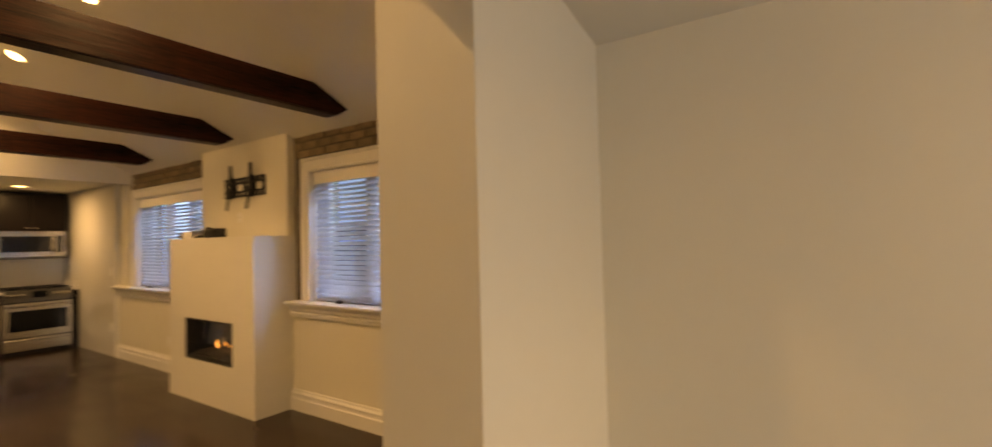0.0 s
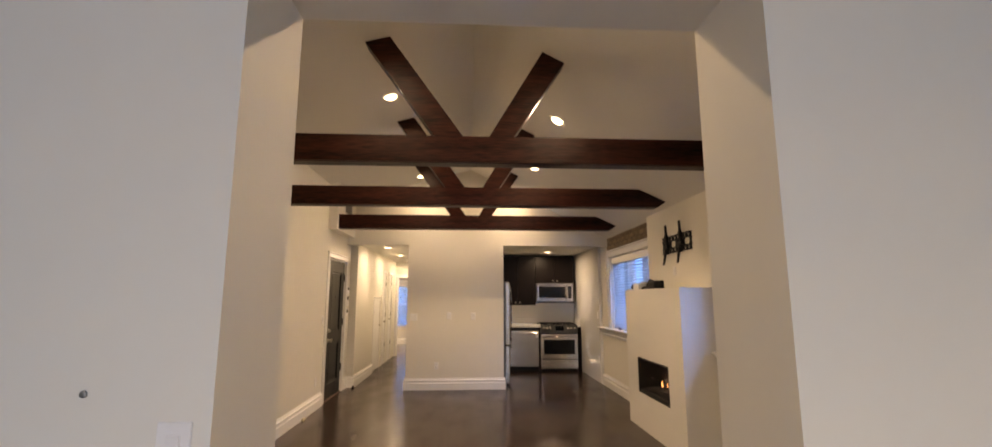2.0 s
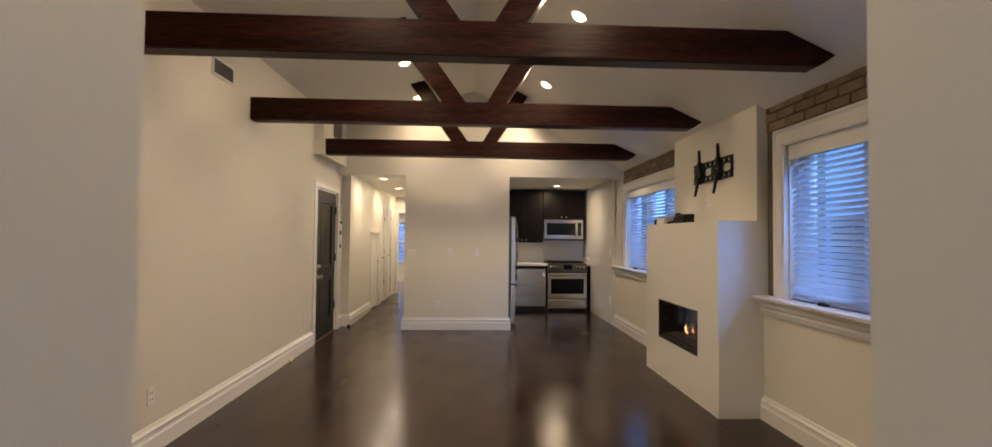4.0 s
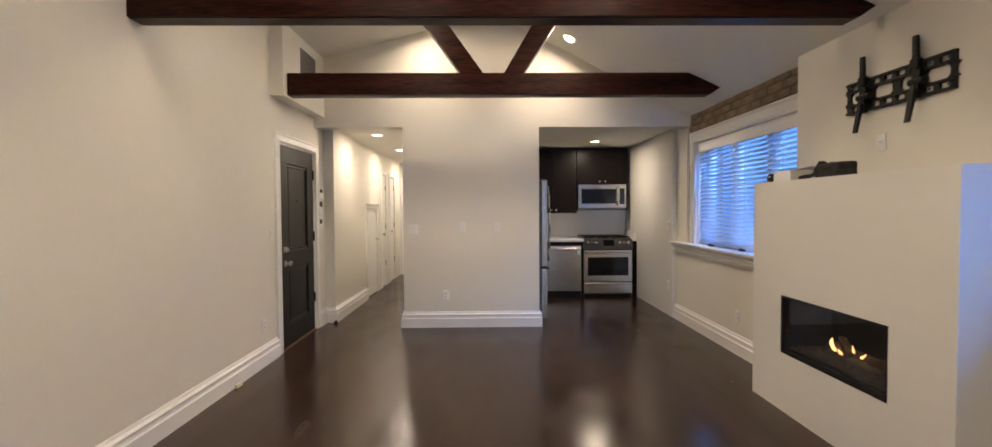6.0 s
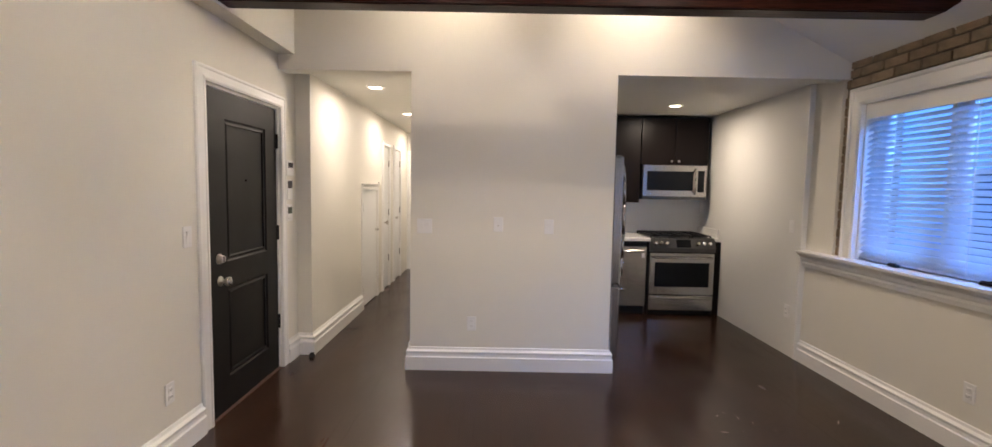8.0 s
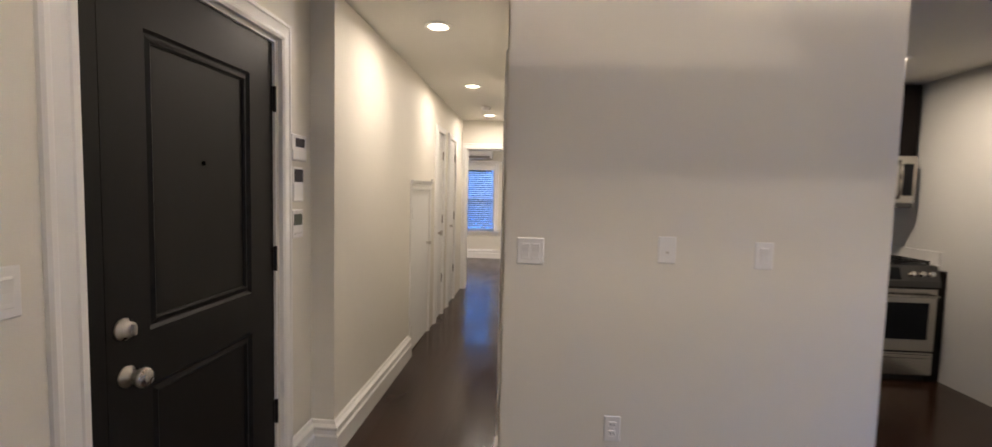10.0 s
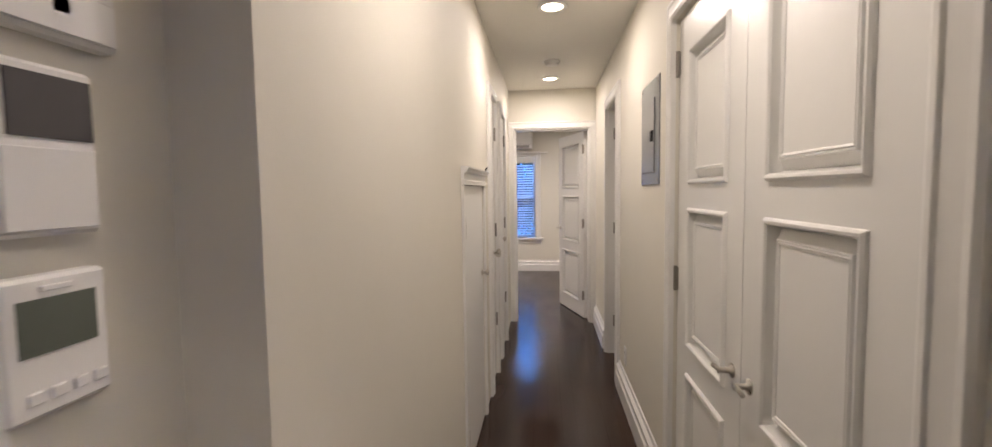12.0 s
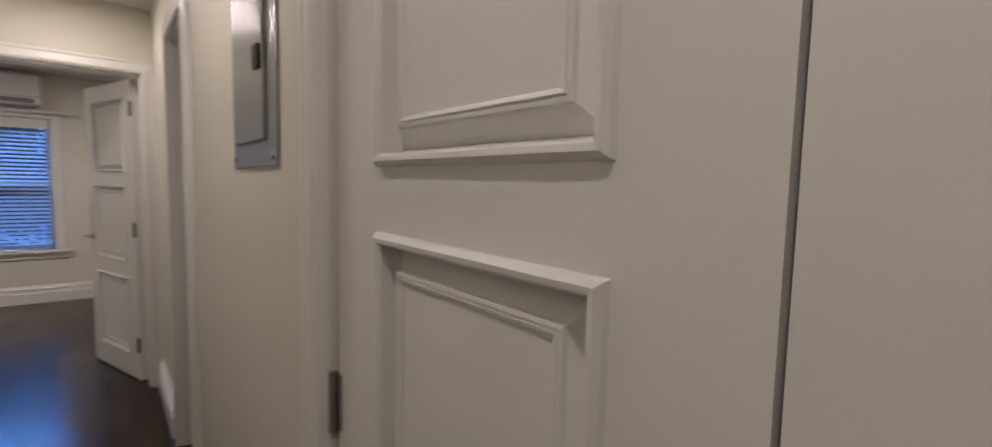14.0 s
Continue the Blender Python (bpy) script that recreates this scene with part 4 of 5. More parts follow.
for y in (4.78, 5.145):
    arm = part("tilt_arm", prism([(2.283, 1.845), (2.297, 1.845), (2.345, 2.06), (2.345, 2.18), (2.338, 2.305), (2.322, 2.305), (2.322, 2.09)], "y", y - 0.014, y + 0.014), BLACKMETAL, tv)
    part("hook", boxes((2.318, 2.353, y - 0.026, y + 0.026, 2.13, 2.185), bevel=0.004), BLACKMETAL, arm)
    part("tilt_bracket", prism([(2.315, 2.02), (2.345, 2.00), (2.345, 2.12), (2.322, 2.12)], "y", y - 0.034, y - 0.014), BLACKMETAL, arm)
    part("tilt_knob", rod((2.330, y - 0.062, 2.06), (2.330, y + 0.03, 2.06), 0.020, seg=14), BLACKMETAL, arm)
    part("lower_hook", boxes((2.318, 2.353, y - 0.022, y + 0.022, 1.968, 2.012), bevel=0.003), BLACKMETAL, arm)
    holes = bmesh.new()
    for i in range(7):
        rod((2.320, y, 2.205 + 0.014 * i), (2.3225, y, 2.205 + 0.014 * i), 0.004, seg=6, bm=holes)
    part("screw_slots", holes, STEELDARK, arm)


# ---- switches and outlets ----
def wall_plate(name, label, category, at, normal, w, h, rockers=0, sockets=0, group="", coax=False):
    """A cover plate; local x along the wall, local -y out of it."""
    turn = {"+x": 90, "-x": -90, "-y": 0, "+y": 180}[normal]
    p = thing(name, label, category, Matrix.Translation(at) @ pose(0, 0, 0, 0, 0, turn), group=group)
    part("plate", boxes((-w / 2, w / 2, -0.007, 0, -h / 2, h / 2), bevel=0.003), PLASTIC, p, local=True)
    for i in range(rockers):
        u = (i - (rockers - 1) / 2) * 0.046
        r = part("rocker_frame", boxes((u - 0.018, u + 0.018, -0.0095, -0.006, -0.035, 0.035), bevel=0.001), PLASTIC, p, local=True)
        part("rocker", prism([(-0.009, -0.031), (-0.009, 0.031), (-0.0155, 0.031), (-0.011, 0.0)], "x", u - 0.0155, u + 0.0155), PLASTIC, r, local=True)
    for i in range(sockets):
        z = (i - (sockets - 1) / 2) * 0.040
        s = part("socket", boxes((-0.017, 0.017, -0.010, -0.006, z - 0.014, z + 0.014), bevel=0.003), PLASTIC, p, local=True)
        part("slot", boxes((-0.008, -0.005, -0.0105, -0.0095, z - 0.004, z + 0.006), (0.005, 0.008, -0.0105, -0.0095, z - 0.004, z + 0.006)), GAPSHADE, s, local=True)
    if coax:
        part("jack", rod((0, -0.016, -0.01), (0, -0.006, -0.01), 0.006, seg=10), NICKEL, p, local=True)
    return p


wall_plate("light_switch", "white double rocker switch on the partition wall", "light switch", (-0.845, NORTH, 1.160), "-y", 0.118, 0.116, rockers=2)
wall_plate("cable_plate", "white cable jack plate on the partition wall", "wall plate", (-0.262, NORTH, 1.183), "-y", 0.075, 0.116, coax=True)
wall_plate("light_switch", "white single rocker switch on the partition wall", "light switch", (0.139, NORTH, 1.171), "-y", 0.075, 0.116, rockers=1)
wall_plate("wall_outlet", "white double outlet low on the partition wall", "wall outlet", (-0.462, NORTH, 0.38), "-y", 0.072, 0.116, sockets=2)
wall_plate("light_switch", "white single rocker switch beside the entrance door", "light switch", (WEST, 6.74, 1.17), "+x", 0.075, 0.118, rockers=1)
wall_plate("wall_outlet", "white outlet low beside the entrance door", "wall outlet", (WEST, 6.56, 0.36), "+x", 0.072, 0.116, sockets=2)
wall_plate("wall_outlet", "white outlet low on the living room wall", "wall outlet", (WEST, 3.72, 0.37), "+x", 0.072, 0.116, sockets=2)
wall_plate("light_switch", "white single rocker switch by the closet casing", "light switch", (HALL_E, 8.09, 1.14), "-x", 0.075, 0.118, rockers=1)
wall_plate("wall_outlet", "white outlet low on the hallway wall", "wall outlet", (HALL_E, 10.72, 0.30), "-x", 0.072, 0.116, sockets=2)
wall_plate("light_switch", "white single rocker switch in the front room", "light switch", (-0.67, NEAR, 1.11), "-y", 0.085, 0.125, rockers=1)
wall_plate("wall_outlet", "white outlet on the chimney breast under the mount", "wall outlet", (2.37, 5.04, 1.775), "-x", 0.072, 0.10, sockets=1)
wall_plate("wall_outlet", "white outlet low on the window wall", "wall outlet", (EAST, 6.75, 0.36), "-x", 0.072, 0.116, sockets=2)
wall_plate("light_switch", "white switch on the kitchen side wall", "light switch", (2.385, 8.42, 1.17), "-x", 0.072, 0.116, rockers=1)
wall_plate("wall_outlet", "white outlet on the kitchen side wall", "wall outlet", (2.385, 8.42, 0.40), "-x", 0.072, 0.116, sockets=2)
scr = thing("wall_anchor", "small grey screw anchor in the front room wall", "screw", (-0.90, NEAR, 1.24))
part("anchor", lathe([(0.010, 0), (0.009, 0.004), (0.004, 0.005)], seg=12, m=Matrix.Translation((-0.90, NEAR, 1.24)) @ pose(0, 0, 0, 90, 0, 0)), HINGEMETAL, scr)


def thermostat(name, label, y0, y1, z0, z1, sy0, sy1, sz0, sz1, screen, extra):
    y0, y1, sy0, sy1 = y0 - 0.03, y1 - 0.03, sy0 - 0.03, sy1 - 0.03
    t = thing(name, label, "thermostat", (WEST, (y0 + y1) / 2, z0))
    b = part("case", boxes((WEST, WEST + 0.024, y0, y1, z0, z1), bevel=0.004), PLASTIC, t)
    part("screen", boxes((WEST + 0.022, WEST + 0.0255, sy0, sy1, sz0, sz1)), screen, b, "dim display")
    for a in extra:
        part("button", boxes((WEST + 0.022, WEST + 0.027, a[0] - 0.03, a[1] - 0.03, a[2], a[3]), bevel=0.001), PLASTIC, b)


thermostat("alarm_keypad", "white alarm keypad with a small dim screen", 7.99, 8.135, 1.538, 1.662, 8.025, 8.112, 1.603, 1.645, LCDDARK, [(7.996, 8.13, 1.543, 1.588), (8.06, 8.08, 1.562, 1.578)])
thermostat("thermostat", "white thermostat with a dark square screen", 7.998, 8.10, 1.343, 1.508, 8.012, 8.095, 1.437, 1.498, LCDDARK, [(8.004, 8.095, 1.349, 1.428)])
thermostat("thermostat", "white thermostat with a grey-green screen and buttons", 7.995, 8.10, 1.171, 1.306, 8.008, 8.085, 1.232, 1.285, LCD, [(8.012 + 0.022 * i, 8.026 + 0.022 * i, 1.186, 1.198) for i in range(4)] + [(8.03, 8.06, 1.291, 1.297)])

# vents
def grille(name, label, x, y0, y1, z0, z1, n, slats):
    v = thing(name, label, "air vent", (x, (y0 + y1) / 2, z0))
    # the duct's shade is painted as a near-black sheet behind the slats
    part("backing", boxes((x, x + 0.003, y0 + 0.015, y1 - 0.015, z0 + 0.015, z1 - 0.015)), GAPSHADE, v)
    part("frame", sweep([(x, y0, z0), (x, y1, z0), (x, y1, z1), (x, y0, z1)], [(0, 0), (0, 0.006), (0.018, 0.012), (0.022, 0.012), (0.022, 0)], (1, 0, 0), closed=True), TRIM, v)
    one = None
    for i in range(slats):
        z = z0 + 0.025 + (z1 - z0 - 0.05) * (i + 0.5) / slats
        if one is None:
            one = part("slat", prism([(0.003, -0.006), (0.011, -0.001), (0.011, 0.001), (0.003, -0.003)], "y", -(y1 - y0) / 2 + 0.02, (y1 - y0) / 2 - 0.02), GRILLE, v, local=True)
            ob = one
        else:
            ob = new("slat", one.data)
            ob.parent = v
        ob.matrix_basis = Matrix.Translation((0, 0, z - z0))
    return v


grille("air_vent", "grey slatted supply vent high on the wall", WEST, 4.33, 4.68, 2.69, 2.85, 1, 7)
grille("air_vent", "large grey return grille on the duct box", HALL_W, 7.14, 7.63, 2.76, 3.07, 1, 16)

# electrical panel
ep = thing("breaker_panel", "grey metal breaker panel with a small door in the hall wall", "breaker panel", (HALL_E, 10.02, 1.4))
part("cover", boxes((HALL_E - 0.006, HALL_E, 9.825, 10.215, 1.40, 1.89), bevel=0.002), GREYMETAL, ep)
pd = part("panel_door", boxes((HALL_E - 0.013, HALL_E - 0.006, 9.90, 10.16, 1.455, 1.80), bevel=0.003), GREYMETAL, ep)
part("latch", boxes((HALL_E - 0.020, HALL_E - 0.013, 9.915, 9.955, 1.60, 1.65), bevel=0.002), BLACKMETAL, pd)
for y, z in ((9.85, 1.87), (10.19, 1.87), (9.85, 1.42), (10.19, 1.42)):
    part("screw", rod((HALL_E - 0.010, y, z), (HALL_E - 0.005, y, z), 0.006, seg=8), NICKEL, ep)
hk = thing("wall_hook", "tiny dark hook on the low cupboard cap", "hook", (HALL_W + 0.02, 10.47, 1.496))
part("hook", rail_bar([(HALL_W + 0.02, 10.47, 1.496), (HALL_W + 0.02, 10.47, 1.511), (HALL_W + 0.03, 10.47, 1.518)], 0.004), BLACKMETAL, hk)

# ---- kitchen ----
def cabinet_door(parent, x0, x1, z0, z1, y, knob_x, knob_z):
    d = part("cabinet_door", boxes((x0 + 0.002, x1 - 0.002, y - 0.02, y, z0 + 0.002, z1 - 0.002), bevel=0.002), ESPRESSO, parent)
    part("knob", lathe([(0.006, 0), (0.006, 0.012), (0.014, 0.018), (0.015, 0.026), (0.008, 0.030)], seg=14, m=Matrix.Translation((knob_x, y - 0.02, knob_z)) @ pose(0, 0, 0, 90, 0, 0)), NICKEL, d, "small nickel knob", smooth=True)


CY = 10.10
c = thing("wall_cabinet", "tall espresso wall cabinet with two doors", "kitchen cabinet", (1.1, 10.25, 1.32))
part("body", boxes((0.72, 1.49, CY, 10.42, 1.32, 2.375)), ESPRESSO, c)
cabinet_door(c, 0.72, 1.105, 1.32, 2.375, CY, 1.06, 1.37)
cabinet_door(c, 1.105, 1.49, 1.32, 2.375, CY, 1.15, 1.37)
c = thing("wall_cabinet", "short espresso cabinet over the microwave", "kitchen cabinet", (1.9, 10.25, 1.79))
part("body", boxes((1.495, 2.325, CY, 10.42, 1.79, 2.375)), ESPRESSO, c)
cabinet_door(c, 1.495, 1.91, 1.79, 2.375, CY, 1.865, 1.835)
cabinet_door(c, 1.91, 2.325, 1.79, 2.375, CY, 1.955, 1.835)
c = thing("cabinet_filler", "dark filler strip beside the microwave", "cabinet trim", (2.33, 10.2, 1.30))
part("strip", boxes((2.30, 2.335, 10.12, 10.42, 1.36, 1.79)), ESPRESSO, c)

mw = thing("microwave", "stainless over-the-range microwave with a dark window", "microwave", (1.9, 10.2, 1.36))
part("body", boxes((1.505, 2.285, 10.03, 10.42, 1.365, 1.785), bevel=0.004), STEELDARK, mw)
part("front_frame", boxes((1.505, 2.285, 10.005, 10.03, 1.40, 1.785), bevel=0.004), STEEL, mw)
part("window", boxes((1.555, 2.115, 10.002, 10.006, 1.475, 1.71)), BLACKGLASS, mw, "dark glass window")
part("keypad", boxes((2.175, 2.255, 10.002, 10.006, 1.46, 1.72)), BLACKGLASS, mw, "black control panel")
part("handle", rail_bar([(2.145, 10.0, 1.44), (2.135, 9.965, 1.47), (2.13, 9.955, 1.59), (2.135, 9.965, 1.71), (2.145, 10.0, 1.74)], 0.012), STEEL, mw, smooth=True)
part("vent_strip", boxes((1.52, 2.27, 10.01, 10.03, 1.368, 1.398)), STEELDARK, mw)

SY = 9.72
st = thing("range_stove", "stainless gas range with black grates and oven window", "stove", (1.92, 10.0, 0))
part("body", boxes((1.535, 2.305, SY + 0.03, 10.40, 0.05, 0.90)), BLACKMETAL, st)
part("toe_kick", boxes((1.55, 2.29, SY + 0.06, 10.35, 0.0, 0.05)), BLACKMETAL, st)
od = part("oven_door", boxes((1.54, 2.30, SY, SY + 0.03, 0.245, 0.745), bevel=0.006), STEEL, st)
part("oven_window", boxes((1.60, 2.24, SY - 0.004, SY + 0.001, 0.34, 0.63), bevel=0.002), BLACKGLASS, od, "dark glass oven window")
part("oven_handle", rail_bar([(1.58, SY, 0.69), (1.58, SY - 0.045, 0.69), (2.26, SY - 0.045, 0.69), (2.26, SY, 0.69)], 0.011), STEEL, od, smooth=True)
dr = part("drawer", boxes((1.54, 2.30, SY, SY + 0.03, 0.055, 0.235), bevel=0.006), STEEL, st)
part("drawer_handle", boxes((1.56, 2.28, SY - 0.022, SY, 0.195, 0.222), bevel=0.006), STEEL, dr)
cp = part("control_panel", prism([(SY - 0.01, 0.755), (SY + 0.05, 0.755), (SY + 0.05, 0.915), (SY + 0.035, 0.915), (SY - 0.01, 0.80)], "x", 1.535, 2.305), STEELDARK, st)
part("display", prism([(SY - 0.0085, 0.81), (SY + 0.026, 0.898), (SY + 0.020, 0.90), (SY - 0.013, 0.812)], "x", 1.845, 2.015), BLACKGLASS, cp, "black touch display")
for x in (1.60, 1.665, 1.73, 2.095, 2.165, 2.235):
    m = Matrix.Translation((x, SY + 0.008, 0.852)) @ pose(0, 0, 0, 68, 0, 0)
    part("burner_knob", lathe([(0.025, 0), (0.025, 0.008), (0.020, 0.012), (0.019, 0.032), (0.012, 0.036)], seg=18, m=m), CHROME, cp, "bright metal knob", smooth=True)
part("cooktop", boxes((1.535, 2.305, SY + 0.05, 10.40, 0.90, 0.918), bevel=0.003), BLACKMETAL, st)
for i in range(3):
    x0 = 1.56 + i * 0.245
    gm = boxes((x0, x0 + 0.23, 9.80, 9.815, 0.935, 0.95), (x0, x0 + 0.23, 10.35, 10.365, 0.935, 0.95), (x0, x0 + 0.015, 9.815, 10.35, 0.935, 0.95), (x0 + 0.215, x0 + 0.23, 9.815, 10.35, 0.935, 0.95), (x0 + 0.107, x0 + 0.122, 9.815, 10.35, 0.938, 0.953))
    for y in (9.93, 10.08, 10.23):
        boxes((x0 + 0.015, x0 + 0.215, y - 0.007, y + 0.007, 0.937, 0.951), bm=gm)
    for x in (x0, x0 + 0.215):
        for y in (9.80, 10.35):
            boxes((x, x + 0.015, y, y + 0.015, 0.916, 0.935), bm=gm)
    part("burner_grate", gm, BLACKMETAL, st, "cast-iron grate")
    for y in (9.93, 10.22):
        part("burner_cap", lathe([(0.045, 0.916), (0.045, 0.924), (0.034, 0.926), (0.033, 0.934), (0.02, 0.936)], m=Matrix.Translation((x0 + 0.115, y, 0))), BLACKMETAL, st)

dw = thing("dishwasher", "stainless dishwasher with a straight bar handle", "dishwasher", (1.24, 9.95, 0))
part("tub", boxes((0.915, 1.495, SY + 0.03, 10.38, 0.10, 0.87)), BLACKMETAL, dw)
part("toe_panel", boxes((0.91, 1.53, SY + 0.08, SY + 0.10, 0.0, 0.10)), BLACKMETAL, dw)
dd = part("front", boxes((0.91, 1.50, SY, SY + 0.03, 0.10, 0.815), bevel=0.006), STEEL, dw)
part("control_strip", boxes((0.91, 1.50, SY + 0.006, SY + 0.03, 0.82, 0.868)), BLACKMETAL, dw)
part("handle", boxes((0.94, 1.47, SY - 0.035, SY - 0.015, 0.745, 0.775), (0.96, 0.98, SY - 0.015, SY, 0.75, 0.77), (1.43, 1.45, SY - 0.015, SY, 0.75, 0.77), bevel=0.005), STEEL, dd)
part("badge", boxes((1.44, 1.475, SY - 0.002, SY, 0.68, 0.74)), PLASTIC, dd)
bc = thing("base_cabinet", "dark base cabinet beside the dishwasher", "kitchen cabinet", (0.4, 10.0, 0))
part("body", boxes((-0.05, 0.905, SY + 0.02, 10.42, 0.0, 0.875)), ESPRESSO, bc)
solid("counter_backing", boxes((1.500, 1.533, SY + 0.03, 10.42, 0.0, 0.875), (2.307, 2.383, SY + 0.04, 10.42, 0.0, 0.875)), ESPRESSO, "dark filler panels beside the range", "cabinet trim", "structure")
wt = thing("worktop", "white quartz worktop with a low upstand", "worktop", (1.0, 10.0, 0.878))
part("slab", boxes((-0.05, 1.532, SY - 0.025, 10.42, 0.878, 0.918), bevel=0.004), QUARTZ, wt)
part("upstand", boxes((-0.05, 1.532, 10.40, 10.42, 0.918, 1.02), bevel=0.003), QUARTZ, wt)
wt = thing("worktop_end", "narrow white quartz strip beside the range", "worktop", (2.345, 10.0, 0.878))
part("slab", boxes((2.308, 2.384, SY + 0.10, 10.42, 0.878, 0.918), bevel=0.004), QUARTZ, wt)
part("upstand", boxes((2.365, 2.384, SY + 0.10, 10.42, 0.918, 1.02), bevel=0.003), QUARTZ, wt)

fr = thing("refrigerator", "stainless bottom-freezer refrigerator seen edge-on", "refrigerator", (0.35, 8.55, 0))
part("body", boxes((-0.04, 0.685, 8.08, 8.98, 0.03, 1.74), bevel=0.006), STEELDARK, fr)
ud = part("upper_door", boxes((0.69, 0.765, 8.08, 8.98, 0.68, 1.745), bevel=0.012, seg=3), STEEL, fr)
part("door_handle", rail_bar([(0.752, 8.15, 0.72), (0.785, 8.15, 0.75), (0.79, 8.15, 0.90), (0.795, 8.15, 1.10), (0.795, 8.15, 1.35), (0.79, 8.15, 1.55), (0.775, 8.15, 1.66), (0.752, 8.15, 1.69)], 0.016, 10), STEEL, ud, smooth=True)
fd = part("freezer_drawer", boxes((0.69, 0.765, 8.08, 8.98, 0.05, 0.662), bevel=0.012, seg=3), STEEL, fr)
part("drawer_handle", rail_bar([(0.765, 8.13, 0.63), (0.81, 8.15, 0.63), (0.81, 8.91, 0.63), (0.765, 8.93, 0.63)], 0.014), STEEL, fd, smooth=True)
part("hinge_cap", boxes((0.62, 0.745, 8.085, 8.15, 1.742, 1.757), bevel=0.004), STEELDARK, fr)
part("door_gasket", boxes((0.684, 0.691, 8.09, 8.97, 0.06, 1.735)), BLACKMETAL, fr)
part("foot", boxes((0.58, 0.66, 8.10, 8.16, 0.0, 0.035)), BLACKMETAL, fr)
part("foot", boxes((0.58, 0.66, 8.90, 8.96, 0.0, 0.035)), BLACKMETAL, fr)

solid("trim", boxes((2.372, 2.420, 8.262, 8.272, 0.0, CEIL), bevel=0.002), TRIM, "white edge trim of the glazed kitchen wall", "tile trim")
# scuffs of pale plaster dust on the floorboards
SCUFF = mat("pale_scuff", (0.16, 0.14, 0.13), 0.6, spread=0.4, scale=30)
rs = random.Random(5)
scuffs = bmesh.new()
for i in range(9):
    x, y = rs.gauss(1.25, 0.35), rs.gauss(7.2, 0.4)
    ang, ln, wd = rs.uniform(0, 3.1), rs.uniform(0.008, 0.035), rs.uniform(0.001, 0.003)
    d, n = Vector((math.cos(ang), math.sin(ang))), Vector((-math.sin(ang), math.cos(ang)))
    q = [Vector((x, y)) + d * ln * s + n * wd * t * (1 - 0.5 * abs(s)) for s, t in ((-1, -1), (0, -1.6), (1, -0.6), (1, 0.6), (0, 1.2), (-1, 1))]
    prism([(v.x, v.y) for v in q], "z", 0.0001, 0.0007, bm=scuffs)
sc = solid("scuff_marks", scuffs, SCUFF, "pale scuff marks and dust on the dark floor", "scuffs", "stuff")

# ---- things on the mantel ----
bx = thing("cardboard_box", "small open white box on the mantel", "box", (2.19, 5.56, 1.575))
part("tray", boxes((2.10, 2.28, 5.47, 5.475, 1.575, 1.648), (2.10, 2.28, 5.655, 5.66, 1.575, 1.648), (2.10, 2.105, 5.475, 5.655, 1.575, 1.648), (2.275, 2.28, 5.475, 5.655, 1.575, 1.648), (2.105, 2.275, 5.475, 5.655, 1.575, 1.579)), PLASTIC, bx)
part("flap", prism([(5.47, 1.645), (5.47, 1.648), (5.29, 1.660), (5.29, 1.657)], "x", 2.115, 2.27), PLASTIC, bx)


def lumpy(center, size, seed, cuts=3):
    """A soft uneven bundle."""
    bm = bmesh.new()
    bmesh.ops.create_icosphere(bm, subdivisions=cuts, radius=1.0)
    for v in bm.verts:
        p = v.co.copy()
        k = 1 + 0.30 * noise.noise(p * 1.7 + Vector((seed, 0, 0))) + 0.14 * noise.noise(p * 4.5 + Vector((0, seed, 0)))
        v.co = Vector(center) + Vector((p.x * size[0], p.y * size[1], max(p.z, -0.75) * size[2])) * k
    low = min(v.co.z for v in bm.verts)
    for v in bm.verts:
        v.co.z += 1.575 - low
    return bm


bg = thing("cable_bag", "black cloth bag of cables lying on the mantel", "bag", (2.2, 5.2, 1.575))
sack = boxes((2.13, 2.25, 5.055, 5.265, 1.575, 1.668), bevel=0.022, seg=3)
bmesh.ops.subdivide_edges(sack, edges=[e for e in sack.edges if e.calc_length() > 0.04], cuts=5, use_grid_fill=True)
for v in sack.verts:
    v.co += Vector((1, 0.6, 1 if v.co.z > 1.6 else 0)) * 0.016 * noise.noise(v.co * 22)
part("bag", sack, BLACKCLOTH, bg, smooth=True)
part("bag_fold", lumpy((2.17, 5.255, 1.62), (0.045, 0.042, 0.058), 8.0, 3), BLACKCLOTH, bg, smooth=True)
part("strap", rail_bar([(2.12, 5.40, 1.588), (2.125, 5.36, 1.596), (2.13, 5.32, 1.594), (2.14, 5.27, 1.61)], 0.013), BLACKCLOTH, bg, smooth=True)
dg = thing("remote_control", "small black gadget at the mantel edge", "remote control", (2.14, 5.725, 1.575))
part("body", lumpy((2.14, 5.725, 1.60), (0.04, 0.055, 0.036), 5.0, 3), BLACKMETAL, dg, smooth=True)
part("button", rod((2.098, 5.715, 1.612), (2.106, 5.715, 1.612), 0.009, seg=10), PLASTIC, dg)

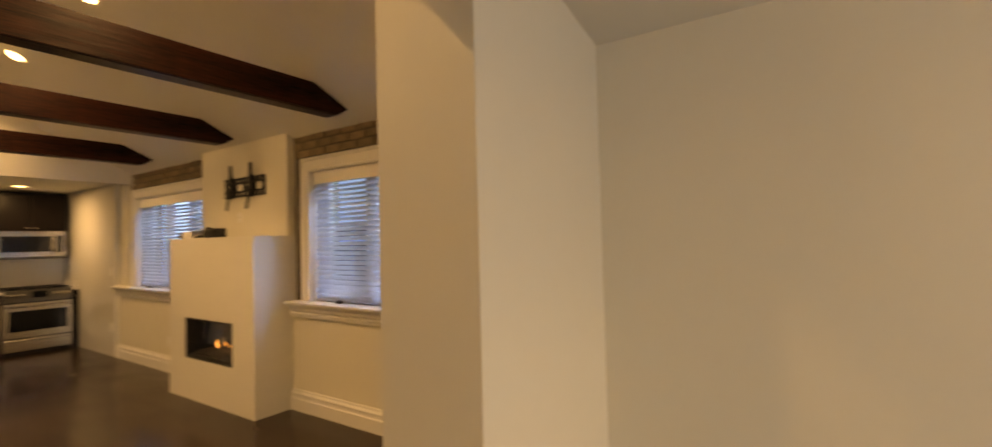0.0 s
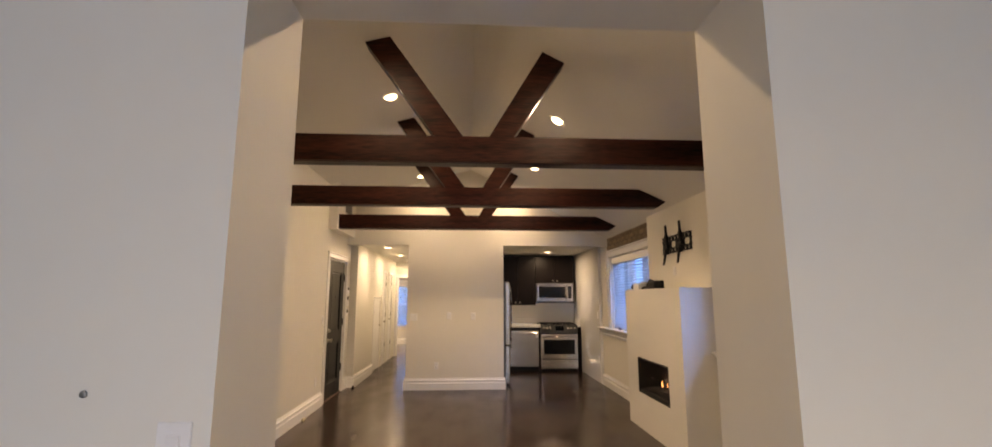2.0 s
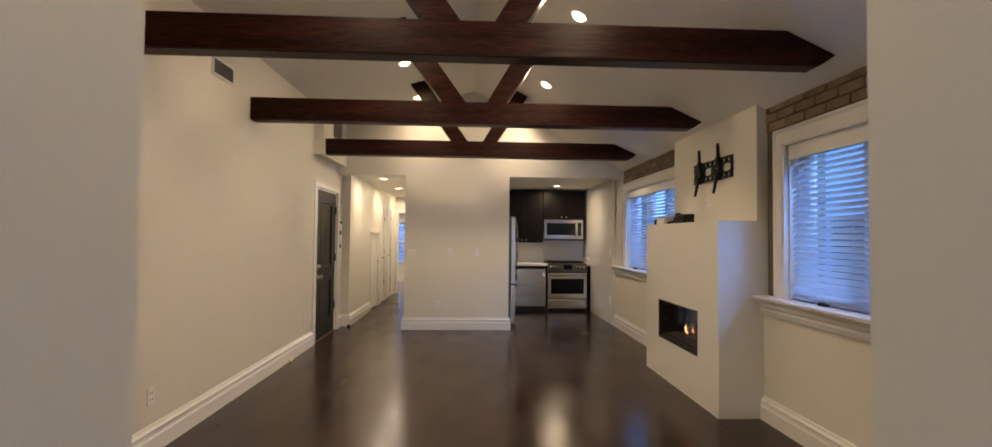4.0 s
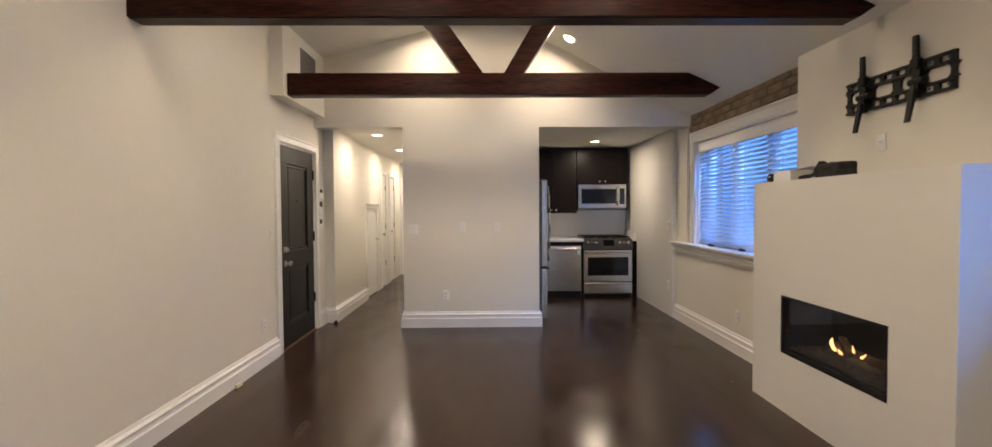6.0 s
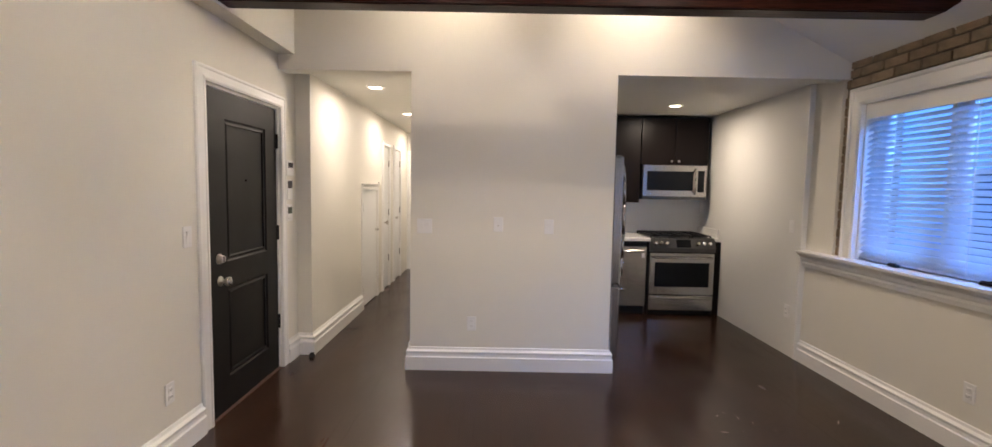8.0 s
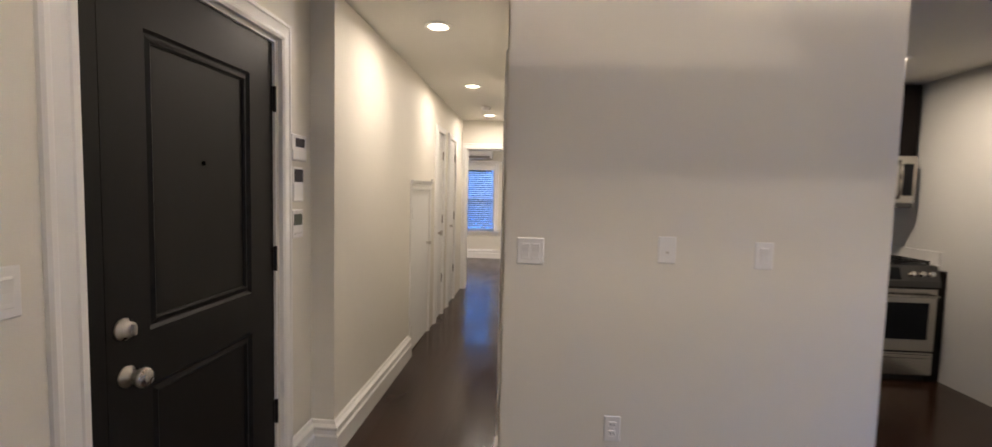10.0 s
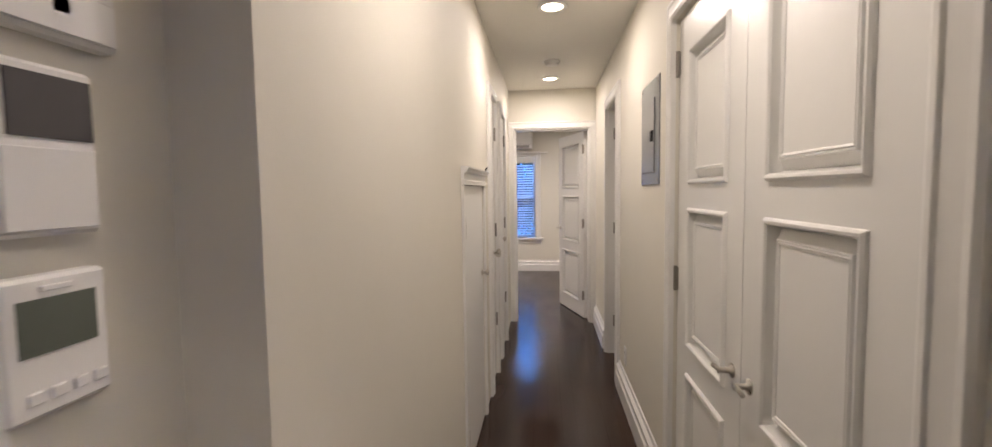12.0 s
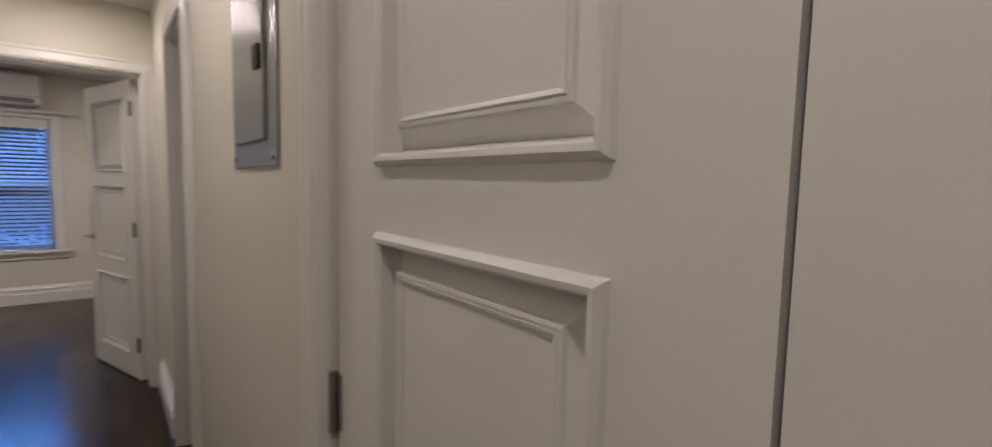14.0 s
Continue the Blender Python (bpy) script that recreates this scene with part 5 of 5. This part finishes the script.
sp = thing("door_stop", "small dark floor door stop by the baseboard", "door stop", (-1.86, 8.14, 0))
part("cap", lathe([(0.026, 0), (0.026, 0.012), (0.020, 0.022), (0.018, 0.034), (0.008, 0.038)], m=Matrix.Translation((-1.835, 8.12, 0))), BLACKMETAL, sp, smooth=True)
tag = thing("paper_scrap", "small crumpled pale scrap lying by the baseboard", "scrap", (-1.95, 6.04, 0))
part("scrap", prism([(-1.975, 6.00), (-1.935, 5.985), (-1.925, 6.06), (-1.965, 6.09), (-1.955, 6.04)], "z", 0.0, 0.022), mat("pale_paper", (0.72, 0.66, 0.48), 0.8, spread=0.1), tag)

# ---- outdoors ----
solid("ground", boxes((-200, 200, -200, 200, -0.9, -0.6)), SOIL, "bare dusky ground round the house", "ground")
solid("backdrop", boxes((14.0, 14.2, -25, 35, -1, 16)), DUSK, "blue dusk sky beyond the side windows", "sky", "structure")
solid("backdrop", boxes((-18, 12, 27.0, 27.2, -1, 14)), DUSKFAR, "blue dusk sky beyond the bedroom window", "sky", "structure")
nb = thing("neighbour_house", "dim house front next door with dark tall windows", "house", (13.9, 16, -0.6))
for y0, y1 in ((16.2, 18.5), (13.7, 15.4)):
    w = part("window", sweep([(13.9, y0, -0.3), (13.9, y1, -0.3), (13.9, y1, 2.3), (13.9, y0, 2.3)], [(0, 0), (0, 0.09), (0.12, 0.09), (0.12, 0)], (1, 0, 0), closed=True), SIDING, nb)
    ym = (y0 + y1) / 2
    part("pane", boxes((13.93, 13.95, y0 + 0.12, ym - 0.04, -0.18, 1.5), (13.93, 13.95, ym + 0.04, y1 - 0.12, -0.18, 1.5), (13.93, 13.95, y0 + 0.12, ym - 0.04, 1.6, 2.18), (13.93, 13.95, ym + 0.04, y1 - 0.12, 1.6, 2.18)), DARKPANE, w)
ledge_bm = boxes((13.86, 13.99, 9.0, 24.5, -0.6, -0.35))
part("base_course", ledge_bm, SIDING, nb)


def tree(x, y, h, seed):
    r = random.Random(seed)
    t = thing("tree", "leafy green tree behind the bedroom window", "tree", (x, y, -0.6), group="garden trees")
    tips = []
    bm = rod((0, 0, 0), (0.1, 0.05, h * 0.5), 0.16, 0.10, seg=9)
    for i in range(9):
        a = r.uniform(0, 6.28)
        z0 = h * r.uniform(0.15, 0.5)
        e = Vector((math.cos(a) * r.uniform(0.7, 1.5), math.sin(a) * r.uniform(0.7, 1.5), z0 + r.uniform(0.3, h * 0.45)))
        rod((0.05, 0.03, z0), e, 0.05, 0.015, seg=6, bm=bm)
        tips += [e, e * 0.75 + Vector((0, 0, z0 * 0.25))]
    part("trunk", bm, BARK, t, local=True)
    verts, faces = [], []
    for i in range(3600):
        c = r.choice(tips) + Vector((r.gauss(0, 0.42), r.gauss(0, 0.42), r.gauss(0, 0.38)))
        m = Euler((r.uniform(0, 6), r.uniform(0, 6), r.uniform(0, 6))).to_matrix()
        s = r.uniform(0.06, 0.12)
        k = len(verts)
        verts += [tuple(c + m @ Vector(p)) for p in ((-s, 0, 0), (0, -0.45 * s, 0.1 * s), (s, 0, 0), (0, 0.45 * s, 0.1 * s))]
        faces.append((k, k + 1, k + 2, k + 3))
    me = bpy.data.meshes.new("crown")
    me.from_pydata(verts, [], faces)
    me.materials.append(LEAF)
    cr_ob = new("crown", me)
    cr_ob.parent = t
    return t


tree(-3.3, 19.6, 3.4, 1)
tree(-1.6, 20.6, 2.8, 2)

# ---- bricks ----
wall_e = bpy.data.objects["wall_east"]
BL, BH, J = 0.198, 0.062, 0.011
shared = {}
rb = random.Random(9)


def brick(y0, y1, z0):
    key = round(y1 - y0, 3)
    if key not in shared:
        w = y1 - y0
        me = mesh_of(boxes((0, 0.016, 0, w, 0, BH), bevel=0.004), "brick", BRICK)
        shared[key] = me
    ob = new("brick", shared[key])
    ob.parent = wall_e
    ob.matrix_basis = Matrix.Translation((2.443 + rb.uniform(-0.003, 0.003), y0, z0))


def bricks(ya, yb, za, zb):
    row, z = 0, za
    while z + BH <= zb:
        y = ya - (0.105 if row % 2 else 0.0)
        while y < yb:
            a, b = max(y, ya), min(y + BL, yb)
            if b - a > 0.03:
                brick(round(a, 3), round(b, 3), z)
            y += BL + J
        z += BH + J
        row += 1


bricks(7.885, 7.94, 0.985, 2.285)
bricks(5.82, 7.94, 2.287, 2.50)
bricks(SOUTH, 4.232, 2.287, 2.50)

# ---- floorboards ----
solid("floor", boxes((-3.45, 2.46, -3.15, 12.73, -0.16, -0.011), (-4.15, 1.15, 12.73, 15.95, -0.16, -0.011)), SUBFLOOR, "dark stained glossy wood strip floor", "floor")
floor_ob = bpy.data.objects["floor"]
rf = random.Random(21)
PW = 0.0835
far = bmesh.new()
plank_meshes = {}
near_count = 0
rows_x = int((2.46 + 3.4) / PW)
for i in range(rows_x):
    x = -3.4 + i * PW
    y = -3.1 - rf.uniform(0, 1.4)
    while y < 15.9:
        ln = rf.choice((1.1, 1.35, 1.6, 1.9, 2.2))
        a, b = max(y, -3.1), min(y + ln, 15.9)
        y += ln
        if b - a < 0.05 or (b > 12.7 and x > 1.0):
            continue
        dz = rf.uniform(-0.0003, 0.0)
        if -2.0 < x < 1.05 and 2.6 < (a + b) / 2 < 12.4 and near_count < 300 and a == y - ln and b == y:
            if ln not in plank_meshes:
                plank_meshes[ln] = mesh_of(boxes((0.0001, PW - 0.0001, 0.0001, ln - 0.0001, -0.011, 0), bevel=0.0003), "floorboard", FLOORWOOD)
            ob = new("floorboard", plank_meshes[ln])
            ob.parent = floor_ob
            ob.matrix_basis = Matrix.Translation((x, a, dz))
            near_count += 1
        else:
            boxes((x + 0.0002, x + PW - 0.0002, a + 0.0002, b - 0.0002, -0.011, dz), bm=far)
rest = part("floorboard_field", far, FLOORWOOD, floor_ob)
rest["kind"] = "stuff"
